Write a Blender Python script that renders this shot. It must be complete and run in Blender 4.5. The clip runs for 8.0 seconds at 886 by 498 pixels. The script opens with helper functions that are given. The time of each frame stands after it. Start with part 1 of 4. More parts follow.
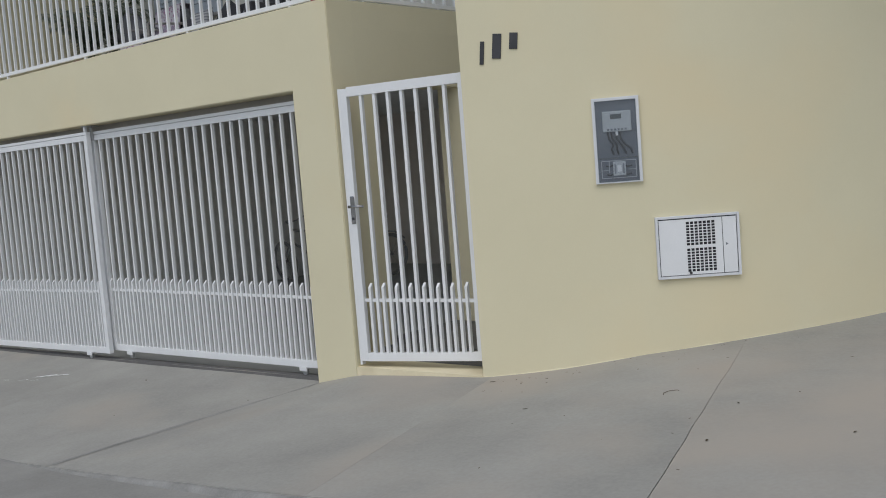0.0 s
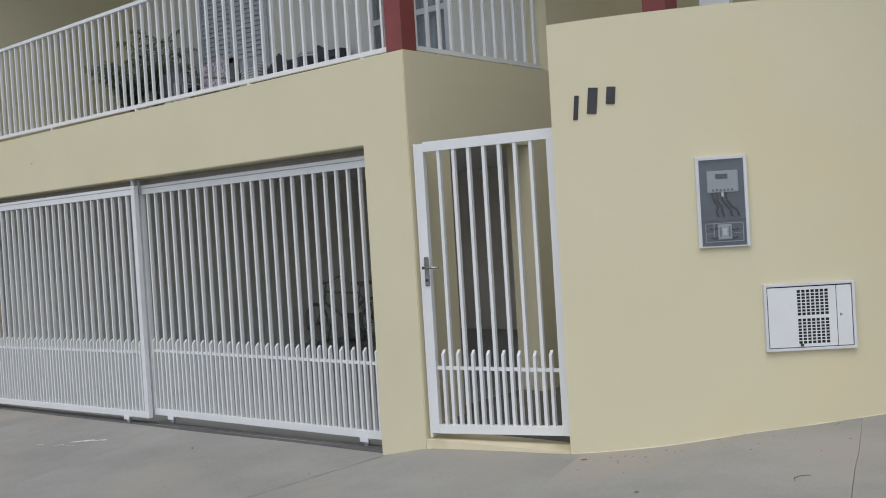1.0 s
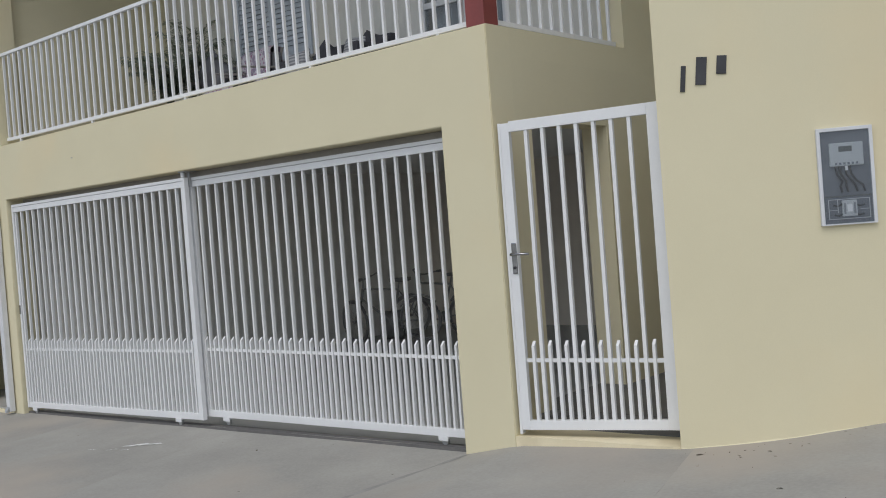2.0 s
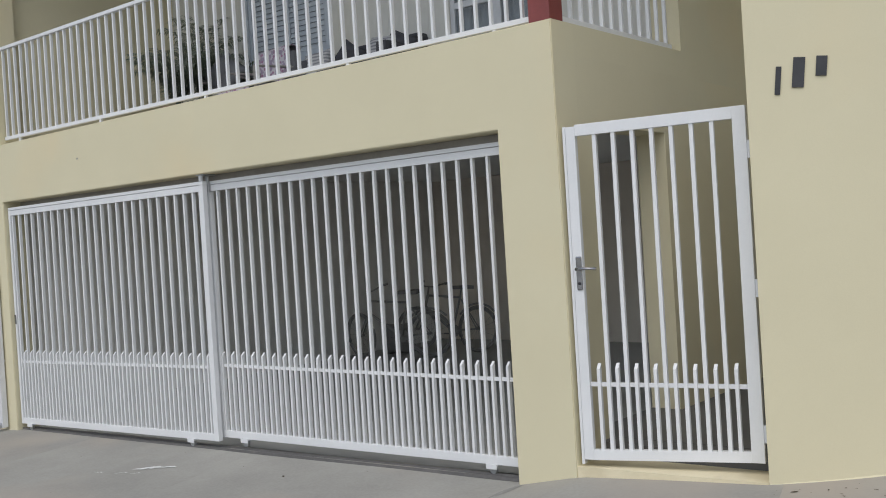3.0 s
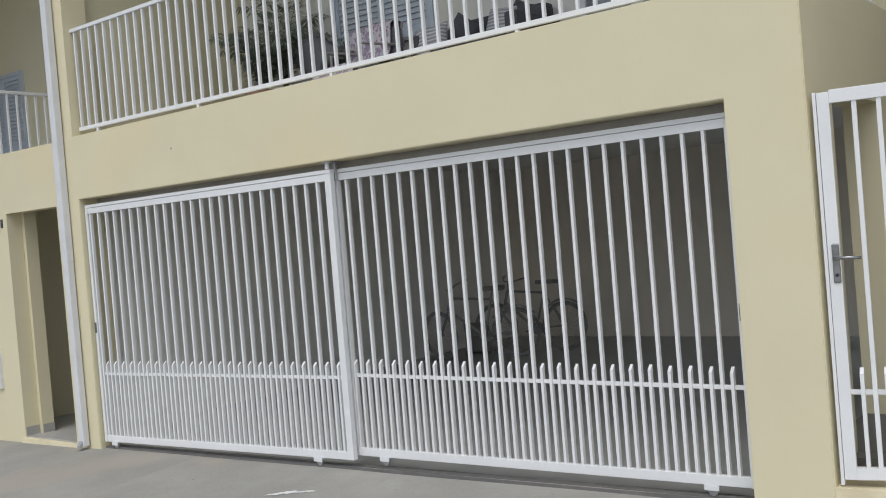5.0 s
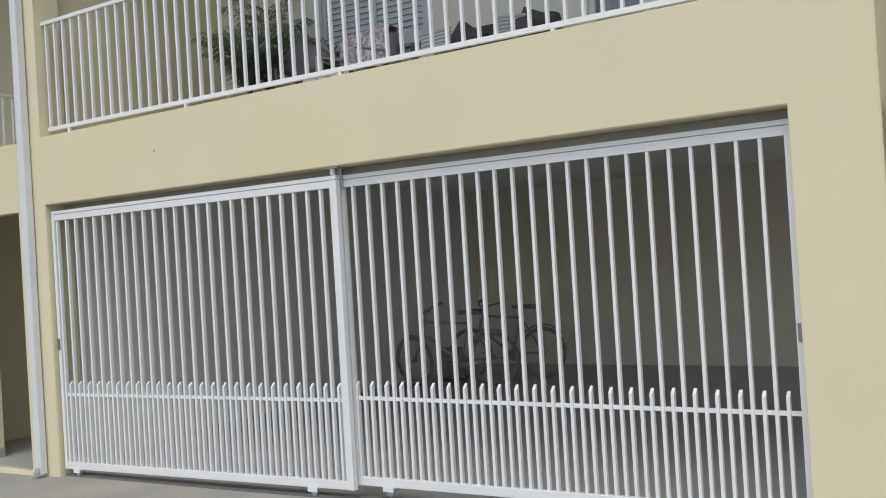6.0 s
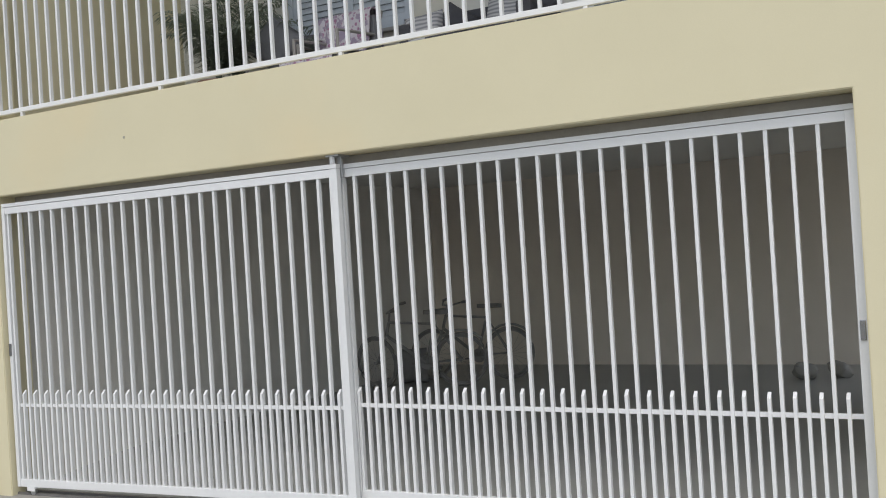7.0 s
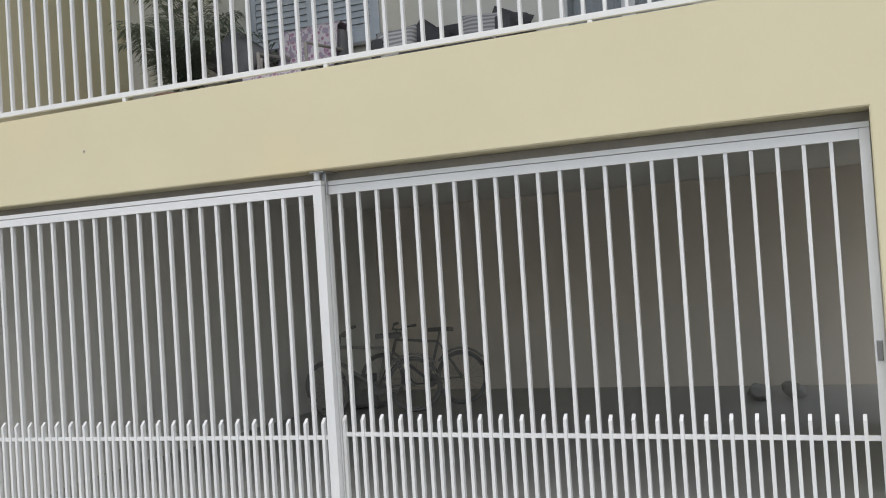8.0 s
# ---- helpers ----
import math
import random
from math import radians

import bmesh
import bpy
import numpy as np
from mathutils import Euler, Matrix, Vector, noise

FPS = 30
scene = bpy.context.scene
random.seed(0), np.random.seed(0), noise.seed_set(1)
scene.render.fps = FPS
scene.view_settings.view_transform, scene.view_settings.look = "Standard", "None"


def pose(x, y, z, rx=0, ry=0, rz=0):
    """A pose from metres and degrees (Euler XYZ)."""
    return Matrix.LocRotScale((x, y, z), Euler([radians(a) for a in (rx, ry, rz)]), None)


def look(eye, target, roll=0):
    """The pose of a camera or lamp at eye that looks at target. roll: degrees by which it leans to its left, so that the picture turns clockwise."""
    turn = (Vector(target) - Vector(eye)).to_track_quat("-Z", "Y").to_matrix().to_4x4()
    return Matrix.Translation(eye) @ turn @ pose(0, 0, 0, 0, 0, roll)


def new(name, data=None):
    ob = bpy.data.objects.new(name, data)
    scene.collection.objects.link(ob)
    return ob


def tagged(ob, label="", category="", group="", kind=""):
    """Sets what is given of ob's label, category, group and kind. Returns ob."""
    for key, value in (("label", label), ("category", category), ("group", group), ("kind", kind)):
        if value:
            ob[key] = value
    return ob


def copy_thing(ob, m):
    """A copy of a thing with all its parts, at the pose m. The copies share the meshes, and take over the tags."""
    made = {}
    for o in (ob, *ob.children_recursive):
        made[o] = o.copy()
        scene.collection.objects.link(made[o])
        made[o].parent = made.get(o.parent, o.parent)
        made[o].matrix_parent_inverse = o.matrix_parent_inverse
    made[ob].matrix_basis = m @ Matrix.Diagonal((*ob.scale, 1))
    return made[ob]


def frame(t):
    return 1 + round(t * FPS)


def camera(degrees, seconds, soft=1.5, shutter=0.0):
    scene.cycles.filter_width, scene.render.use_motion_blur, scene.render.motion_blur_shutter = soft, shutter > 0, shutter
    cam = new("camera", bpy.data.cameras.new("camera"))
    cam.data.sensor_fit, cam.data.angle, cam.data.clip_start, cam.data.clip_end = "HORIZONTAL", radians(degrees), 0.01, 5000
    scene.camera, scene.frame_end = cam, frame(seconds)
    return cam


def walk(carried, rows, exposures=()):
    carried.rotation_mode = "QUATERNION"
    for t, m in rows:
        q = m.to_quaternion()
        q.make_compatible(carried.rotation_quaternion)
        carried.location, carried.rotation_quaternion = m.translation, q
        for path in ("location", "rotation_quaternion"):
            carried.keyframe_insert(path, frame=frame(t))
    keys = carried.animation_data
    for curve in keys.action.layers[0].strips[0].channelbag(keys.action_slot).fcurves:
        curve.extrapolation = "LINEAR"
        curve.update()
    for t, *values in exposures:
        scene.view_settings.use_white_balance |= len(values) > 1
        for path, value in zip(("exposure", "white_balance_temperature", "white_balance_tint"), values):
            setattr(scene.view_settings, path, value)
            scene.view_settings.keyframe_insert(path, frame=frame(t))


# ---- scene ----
PATH = [
    (0, (5.31, -5.093, 1.526), (4.014, -3.579, 1.355), -4.5),
    (0.5, (5.007, -5.096, 1.517), (3.74, -3.552, 1.427), -4.0),
    (1, (4.633, -5.121, 1.534), (3.335, -3.6, 1.493), -3.5),
    (1.5, (4.291, -5.263, 1.473), (3.048, -3.696, 1.431), -4.2),
    (2, (3.933, -5.205, 1.464), (2.634, -3.684, 1.426), -4.4),
    (2.2, (3.797, -5.137, 1.552), (2.407, -3.7, 1.5), -4.8),
    (3.3, (2.944, -5.135, 1.487), (1.717, -3.555, 1.476), -3.3),
    (3.5, (2.766, -5.14, 1.541), (1.508, -3.585, 1.518), -3.3),
    (4, (2.366, -5.252, 1.567), (1.17, -3.649, 1.528), -3.2),
    (4.5, (2.025, -5.297, 1.529), (0.761, -3.748, 1.515), -3.2),
    (4.7, (1.87, -5.257, 1.57), (0.603, -3.71, 1.547), -4.2),
    (5.8, (1.034, -5.272, 1.547), (-0.104, -3.628, 1.519), -4.0),
    (6, (0.880, -5.223, 1.488), (-0.240, -3.566, 1.508), -3.5),
    (6.5, (0.461, -5.163, 1.498), (-0.577, -3.453, 1.518), -3.1),
    (7, (0.080, -5.156, 1.498), (-0.889, -3.407, 1.507), -3.6),
    (7.5, (-0.238, -5.052, 1.486), (-1.157, -3.277, 1.542), -3.0),
    (8, (-0.470, -5.162, 1.508), (-1.275, -3.331, 1.555), -3.7),
]
cam = camera(48.7, 8.0, soft=1.0)
walk(cam, [(t, look(eye, target, roll)) for t, eye, target, roll in PATH], exposures=[(0.0, -0.08, 6300, 9), (1.0, 0.02, 6300, 9.5), (2.0, 0.03, 6400, 9.5), (2.2, 0.1, 6400, 9.5), (3.5, 0.15, 6400, 9.5), (4.5, 0.21, 6450, 9), (6.0, 0.31, 6520, 9), (8.0, 0.36, 6640, 9)])

# ---- light ----
world = bpy.data.worlds.new("overcast_sky")
scene.world = world
world.use_nodes = True
wn = world.node_tree.nodes
sky = wn.new("ShaderNodeTexSky")
sky.sky_type = "NISHITA"
sky.sun_disc = False
sky.sun_elevation, sky.sun_rotation = radians(58), radians(160)
sky.air_density, sky.dust_density, sky.ozone_density = 1.0, 2.0, 1.0
pale = wn.new("ShaderNodeHueSaturation")
pale.inputs["Saturation"].default_value = 0.6
world.node_tree.links.new(sky.outputs["Color"], pale.inputs["Color"])
world.node_tree.links.new(pale.outputs["Color"], wn["Background"].inputs["Color"])
wn["Background"].inputs["Strength"].default_value = 0.15
sun = new("sun", bpy.data.lights.new("sun", "SUN"))
sun.data.energy, sun.data.angle, sun.data.color = 0.8, radians(50), (1.0, 0.97, 0.92)
sun.matrix_world = look((4, -9, 16), (0, 0, 0))


# ---- materials ----
def material(name, a, b, coarse=1.5, fine=60.0, rough=0.6, metal=0.0, bump=0.15, c=None, c_at=0.62, spread=0.25, depth=0.003):
    """Colours a and b mixed by a coarse and a fine noise, stains c above c_at, and fine relief."""
    m = bpy.data.materials.new(name)
    m.use_nodes = True
    nt = m.node_tree
    n, l = nt.nodes, nt.links
    bsdf = n["Principled BSDF"]
    co = n.new("ShaderNodeTexCoord")
    info = n.new("ShaderNodeObjectInfo")
    shift = n.new("ShaderNodeVectorMath")
    shift.operation = "MULTIPLY_ADD"
    shift.inputs[1].default_value = (1, 1, 1)
    scl = n.new("ShaderNodeVectorMath")
    scl.operation = "SCALE"
    scl.inputs[0].default_value = (7.3, 3.1, 5.7)
    l.new(info.outputs["Random"], scl.inputs["Scale"])
    l.new(co.outputs["Object"], shift.inputs[0])
    l.new(scl.outputs[0], shift.inputs[2])

    def noisy(scale, detail):
        t = n.new("ShaderNodeTexNoise")
        t.inputs["Scale"].default_value, t.inputs["Detail"].default_value = scale, detail
        l.new(shift.outputs[0], t.inputs["Vector"])
        return t

    big, small = noisy(coarse, 7), noisy(fine, 3)
    big.inputs["Roughness"].default_value = 0.62
    mean = n.new("ShaderNodeMath")
    mean.operation = "MULTIPLY_ADD"
    mean.inputs[1].default_value = 0.35
    l.new(small.outputs["Fac"], mean.inputs[0])
    l.new(big.outputs["Fac"], mean.inputs[2])
    ramp = n.new("ShaderNodeMapRange")
    ramp.inputs["From Min"].default_value, ramp.inputs["From Max"].default_value = 0.675 - spread, 0.675 + spread
    l.new(mean.outputs[0], ramp.inputs["Value"])
    mix = n.new("ShaderNodeMix")
    mix.data_type = "RGBA"
    mix.inputs["A"].default_value, mix.inputs["B"].default_value = (*a, 1), (*b, 1)
    l.new(ramp.outputs["Result"], mix.inputs["Factor"])
    out = mix.outputs["Result"]
    if c:
        stain = noisy(coarse * 0.37 + 0.3, 6)
        r2 = n.new("ShaderNodeMapRange")
        r2.inputs["From Min"].default_value, r2.inputs["From Max"].default_value = c_at - 0.1, c_at + 0.12
        l.new(stain.outputs["Fac"], r2.inputs["Value"])
        mix2 = n.new("ShaderNodeMix")
        mix2.data_type = "RGBA"
        l.new(r2.outputs["Result"], mix2.inputs["Factor"])
        l.new(out, mix2.inputs["A"])
        mix2.inputs["B"].default_value = (*c, 1)
        out = mix2.outputs["Result"]
    l.new(out, bsdf.inputs["Base Color"])
    rr = n.new("ShaderNodeMapRange")
    rr.inputs["To Min"].default_value, rr.inputs["To Max"].default_value = max(0.05, rough - 0.08), min(1, rough + 0.08)
    l.new(big.outputs["Fac"], rr.inputs["Value"])
    l.new(rr.outputs["Result"], bsdf.inputs["Roughness"])
    bsdf.inputs["Metallic"].default_value = metal
    if bump:
        bp = n.new("ShaderNodeBump")
        bp.inputs["Strength"].default_value, bp.inputs["Distance"].default_value = bump, depth
        l.new(small.outputs["Fac"], bp.inputs["Height"])
        l.new(bp.outputs["Normal"], bsdf.inputs["Normal"])
    return m


def glass(name, tint, rough=0.05, alpha=0.25):
    m = bpy.data.materials.new(name)
    m.use_nodes = True
    n, l = m.node_tree.nodes, m.node_tree.links
    out = n["Material Output"]
    clear, gloss, mix = n.new("ShaderNodeBsdfTransparent"), n.new("ShaderNodeBsdfPrincipled"), n.new("ShaderNodeMixShader")
    clear.inputs["Color"].default_value = (*tint, 1)
    gloss.inputs["Base Color"].default_value = (0.5, 0.52, 0.54, 1)
    gloss.inputs["Roughness"].default_value = rough
    mix.inputs["Fac"].default_value = alpha
    l.new(clear.outputs[0], mix.inputs[1])
    l.new(gloss.outputs[0], mix.inputs[2])
    l.new(mix.outputs[0], out.inputs["Surface"])
    return m


CREAM = material("cream_paint", (0.655, 0.597, 0.408), (0.715, 0.655, 0.455), 0.9, 140, 0.75, 0, 0.12, (0.72, 0.62, 0.40), 0.66, 0.3)
OLIVE = material("cream_paint_indoors", (0.80, 0.735, 0.65), (0.86, 0.795, 0.71), 0.9, 120, 0.8, 0, 0.2)
BALCONY = material("faded_cream_paint", (0.68, 0.668, 0.612), (0.738, 0.726, 0.67), 0.9, 140, 0.78, 0, 0.25, (0.66, 0.62, 0.51), 0.64, 0.3)
PALE = material("pale_grey_white_paint", (0.79, 0.772, 0.73), (0.84, 0.822, 0.78), 0.9, 120, 0.8, 0, 0.2)
PLINTH = material("rough_plinth_paint", (0.70, 0.62, 0.42), (0.78, 0.70, 0.50), 4, 60, 0.85, 0, 0.6, (0.55, 0.47, 0.3), 0.66)
WHITE = material("white_gloss_paint", (0.725, 0.732, 0.732), (0.79, 0.795, 0.795), 3, 90, 0.38, 0, 0.05)
WHITE_DULL = material("dull_white_paint", (0.62, 0.63, 0.645), (0.70, 0.71, 0.72), 6, 80, 0.5, 0, 0.1)
# dull steel of small parts, also the shaded soffit tone under the beam
STEEL_SHADE = material("dull_steel_and_soffit_shade", (0.34, 0.32, 0.295), (0.42, 0.40, 0.37), 5, 60, 0.6, 0.1, 0.15)
STEEL = material("galvanised_steel", (0.42, 0.43, 0.44), (0.56, 0.57, 0.58), 5, 60, 0.42, 0.8, 0.1)
CHROME = material("brushed_chrome", (0.28, 0.28, 0.29), (0.42, 0.42, 0.43), 8, 150, 0.25, 1.0, 0.05)
CONCRETE = material("smooth_concrete", (0.256, 0.250, 0.227), (0.376, 0.367, 0.333), 1.1, 45, 0.9, 0, 0.35, (0.375, 0.338, 0.288), 0.56, 0.26)
ASPHALT = material("road_concrete", (0.205, 0.20, 0.184), (0.31, 0.302, 0.278), 1.2, 60, 0.92, 0, 0.45, (0.235, 0.228, 0.212), 0.58)
MORTAR = material("joint_mortar", (0.20, 0.196, 0.182), (0.31, 0.305, 0.287), 5, 70, 0.95, 0, 0.5, None, 0.62, 0.2)
JOINT = material("joint_dirt", (0.05, 0.047, 0.042), (0.09, 0.085, 0.075), 4, 60, 0.95, 0, 0.4)
PASSAGE = material("dark_grey_tile", (0.10, 0.10, 0.10), (0.15, 0.15, 0.148), 2, 60, 0.5, 0, 0.15)
TRACK = material("dull_track_steel", (0.10, 0.095, 0.09), (0.17, 0.16, 0.15), 6, 60, 0.6, 0.4, 0.3)
DUSTY = material("dusty_rubber", (0.225, 0.221, 0.214), (0.30, 0.295, 0.286), 10, 90, 0.9, 0, 0.3)
GARAGE = material("grey_garage_floor", (0.385, 0.39, 0.377), (0.455, 0.46, 0.445), 1.5, 60, 0.45, 0, 0.2)
CEILING = material("ceiling_paint", (0.83, 0.82, 0.79), (0.88, 0.87, 0.84), 1, 100, 0.85, 0, 0.1)
RED = material("dark_red_paint", (0.20, 0.045, 0.04), (0.27, 0.062, 0.055), 3, 70, 0.5, 0, 0.12, (0.16, 0.04, 0.035), 0.62)
BLACK = material("black_paint", (0.025, 0.025, 0.028), (0.05, 0.05, 0.055), 6, 60, 0.45, 0, 0.1)
RUBBER = material("black_rubber", (0.02, 0.02, 0.02), (0.04, 0.04, 0.04), 10, 90, 0.8, 0, 0.3)
# near-black that stands for the shade inside hollows
DARK = material("painted_recess_shade", (0.03, 0.03, 0.035), (0.05, 0.05, 0.055), 6, 60, 0.9, 0, 0.1)
GREYBOX = material("grey_box_back", (0.16, 0.175, 0.195), (0.22, 0.235, 0.255), 8, 60, 0.5, 0, 0.1)
METER = material("meter_plastic", (0.62, 0.63, 0.62), (0.70, 0.71, 0.69), 8, 70, 0.45, 0, 0.05)
EDGE = material("clear_plastic_edge", (0.36, 0.375, 0.39), (0.46, 0.475, 0.49), 12, 70, 0.3, 0, 0.05)
LCD = material("display", (0.09, 0.10, 0.09), (0.12, 0.13, 0.12), 8, 70, 0.2, 0, 0.0)
SHUTTER = material("blue_grey_shutter", (0.46, 0.505, 0.555), (0.54, 0.585, 0.63), 3, 60, 0.45, 0, 0.1)
BOARDS = material("dark_ceiling_boards", (0.075, 0.07, 0.075), (0.12, 0.11, 0.115), 2, 30, 0.7, 0, 0.3)
LEAF = material("dark_palm_leaf", (0.21, 0.24, 0.205), (0.295, 0.33, 0.275), 4, 40, 0.6, 0, 0.2)
ln = LEAF.node_tree.nodes
thin, blend = ln.new("ShaderNodeBsdfTranslucent"), ln.new("ShaderNodeMixShader")
thin.inputs["Color"].default_value = (0.22, 0.26, 0.17, 1)
blend.inputs["Fac"].default_value = 0.45
LEAF.node_tree.links.new(ln["Principled BSDF"].outputs[0], blend.inputs[1])
LEAF.node_tree.links.new(thin.outputs[0], blend.inputs[2])
LEAF.node_tree.links.new(blend.outputs[0], ln["Material Output"].inputs["Surface"])
SACK = material("dusty_sackcloth", (0.34, 0.33, 0.31), (0.44, 0.43, 0.40), 6, 200, 0.95, 0, 0.5)
BIKE = material("dusty_dull_enamel", (0.29, 0.285, 0.275), (0.38, 0.373, 0.362), 6, 80, 0.75, 0.0, 0.2)
POT = material("clay_pot", (0.22, 0.13, 0.09), (0.32, 0.2, 0.14), 5, 50, 0.85, 0, 0.3)
SOFA = material("dark_grey_fabric", (0.055, 0.055, 0.062), (0.085, 0.085, 0.095), 5, 220, 0.95, 0, 0.6)
GREYCLOTH = material("mid_grey_fabric", (0.16, 0.16, 0.17), (0.23, 0.23, 0.24), 5, 200, 0.95, 0, 0.6)
CURTAIN = material("pale_curtain", (0.56, 0.57, 0.58), (0.66, 0.67, 0.68), 3, 90, 0.9, 0, 0.3)
WOOD = material("brown_wood", (0.12, 0.075, 0.045), (0.2, 0.13, 0.08), 4, 40, 0.6, 0, 0.3)
TILE = material("grey_tile", (0.33, 0.32, 0.30), (0.42, 0.41, 0.385), 2, 60, 0.45, 0, 0.1)
CHALK = material("spilt_white_paint", (0.70, 0.70, 0.68), (0.80, 0.80, 0.78), 20, 90, 0.8, 0, 0.2)
DEBRIS = material("dry_leaf", (0.075, 0.06, 0.045), (0.14, 0.105, 0.07), 10, 60, 0.9, 0, 0.3)
COVER = glass("clear_plastic_cover", (0.84, 0.86, 0.88), 0.06, 0.09)
PANE = glass("window_pane", (0.88, 0.9, 0.91), 0.03, 0.12)


def patterned(name, ground, spots, more, scale):
    m = material(name, ground, ground, 4, 150, 0.95, 0, 0.4)
    n, l = m.node_tree.nodes, m.node_tree.links
    bsdf = n["Principled BSDF"]
    co = n.new("ShaderNodeTexCoord")
    vor = n.new("ShaderNodeTexVoronoi")
    vor.inputs["Scale"].default_value = scale
    noi = n.new("ShaderNodeTexNoise")
    noi.inputs["Scale"].default_value, noi.inputs["Detail"].default_value = scale * 0.8, 3
    l.new(co.outputs["Object"], vor.inputs["Vector"])
    l.new(co.outputs["Object"], noi.inputs["Vector"])
    r1, r2 = n.new("ShaderNodeMapRange"), n.new("ShaderNodeMapRange")
    r1.inputs["From Min"].default_value, r1.inputs["From Max"].default_value = 0.42, 0.3
    l.new(vor.outputs["Distance"], r1.inputs["Value"])
    r2.inputs["From Min"].default_value, r2.inputs["From Max"].default_value = 0.52, 0.58
    l.new(noi.outputs["Fac"], r2.inputs["Value"])
    m1, m2 = n.new("ShaderNodeMix"), n.new("ShaderNodeMix")
    m1.data_type = m2.data_type = "RGBA"
    m1.inputs["A"].default_value, m1.inputs["B"].default_value = (*ground, 1), (*spots, 1)
    l.new(r1.outputs["Result"], m1.inputs["Factor"])
    l.new(m1.outputs["Result"], m2.inputs["A"])
    m2.inputs["B"].default_value = (*more, 1)
    l.new(r2.outputs["Result"], m2.inputs["Factor"])
    l.new(m2.outputs["Result"], bsdf.inputs["Base Color"])
    return m


def striped(name, a, b, scale):
    m = material(name, a, a, 4, 150, 0.95, 0, 0.4)
    n, l = m.node_tree.nodes, m.node_tree.links
    co, wave = n.new("ShaderNodeTexCoord"), n.new("ShaderNodeTexWave")
    wave.inputs["Scale"].default_value, wave.inputs["Distortion"].default_value = scale, 0.6
    wave.bands_direction = "Z"
    l.new(co.outputs["Object"], wave.inputs["Vector"])
    mx = n.new("ShaderNodeMix")
    mx.data_type = "RGBA"
    mx.inputs["A"].default_value, mx.inputs["B"].default_value = (*a, 1), (*b, 1)
    l.new(wave.outputs["Fac"], mx.inputs["Factor"])
    l.new(mx.outputs["Result"], n["Principled BSDF"].inputs["Base Color"])
    return m


BLANKET = patterned("pink_flowered_cloth", (0.60, 0.56, 0.59), (0.38, 0.2, 0.3), (0.36, 0.30, 0.38), 22)
STRIPES = striped("striped_cloth", (0.5, 0.5, 0.5), (0.22, 0.22, 0.24), 9)


# ---- helpers for shapes ----
def box(bm, x0, x1, y0, y1, z0, z1, m=None):
    vs = [bm.verts.new((x, y, z)) for x in (x0, x1) for y in (y0, y1) for z in (z0, z1)]
    if m:
        for v in vs:
            v.co = m @ v.co
    for q in ((0, 1, 3, 2), (4, 6, 7, 5), (0, 4, 5, 1), (2, 3, 7, 6), (0, 2, 6, 4), (1, 5, 7, 3)):
        bm.faces.new([vs[i] for i in q])
    return vs


def boxes(*rows, bevel=0.0, m=None):
    bm = bmesh.new()
    for row in rows:
        box(bm, *row, m=m)
    if bevel:
        bmesh.ops.bevel(bm, geom=bm.edges[:], offset=bevel, segments=2, affect="EDGES", profile=0.6)
    return bm


def tube(bm, pts, r, sides=8, close=False, r_end=None):
    """A round tube along points."""
    pts = [Vector(p) for p in pts]
    rings = []
    for i, p in enumerate(pts):
        a = pts[i - 1] if i else (pts[-1] if close else p)
        b = pts[i + 1] if i + 1 < len(pts) else (pts[0] if close else p)
        d = (b - a).normalized()
        u = d.cross(Vector((0, 0, 1)) if abs(d.z) < 0.9 else Vector((1, 0, 0))).normalized()
        v = d.cross(u)
        rr = r if r_end is None else r + (r_end - r) * i / (len(pts) - 1)
        rings.append([bm.verts.new(p + rr * (math.cos(k * math.tau / sides) * u + math.sin(k * math.tau / sides) * v)) for k in range(sides)])
    pairs = list(zip(rings, rings[1:])) + ([(rings[-1], rings[0])] if close else [])
    for s, t in pairs:
        for k in range(sides):
            bm.faces.new((s[k], s[(k + 1) % sides], t[(k + 1) % sides], t[k]))
    if not close:
        bm.faces.new(rings[0][::-1])
        bm.faces.new(rings[-1])
    return bm


def prism(outline, axis, a, b):
    """A closed outline (in the two other axes) pushed from a to b along an axis."""
    bm = bmesh.new()

    def at(p, h):
        return {"x": (h, p[0], p[1]), "y": (p[0], h, p[1]), "z": (p[0], p[1], h)}[axis]

    lo, hi = [bm.verts.new(at(p, a)) for p in outline], [bm.verts.new(at(p, b)) for p in outline]
    bm.faces.new(lo)
    bm.faces.new(hi[::-1])
    for i in range(len(lo)):
        j = (i + 1) % len(lo)
        bm.faces.new((lo[i], hi[i], hi[j], lo[j]))
    bmesh.ops.recalc_face_normals(bm, faces=bm.faces[:])
    return bm


def sheet(xs, ys, f):
    bm = bmesh.new()
    g = [[bm.verts.new((x, y, f(x, y))) for y in ys] for x in xs]
    for i in range(len(xs) - 1):
        for j in range(len(ys) - 1):
            bm.faces.new((g[i][j], g[i + 1][j], g[i + 1][j + 1], g[i][j + 1]))
    return bm


def mesh(name, bm, mat, smooth=False):
    bmesh.ops.recalc_face_normals(bm, faces=bm.faces[:])
    me = bpy.data.meshes.new(name)
    bm.to_mesh(me)
    bm.free()
    me.materials.append(mat)
    if smooth:
        for p in me.polygons:
            p.use_smooth = True
    return me


def part(name, bm, mat, parent=None, label="", smooth=False, at=None):
    ob = new(name, bm if isinstance(bm, bpy.types.Mesh) else mesh(name, bm, mat, smooth))
    ob.parent = parent
    if at is not None:
        ob.matrix_basis = at if isinstance(at, Matrix) else Matrix.Translation(at)
    return tagged(ob, label)


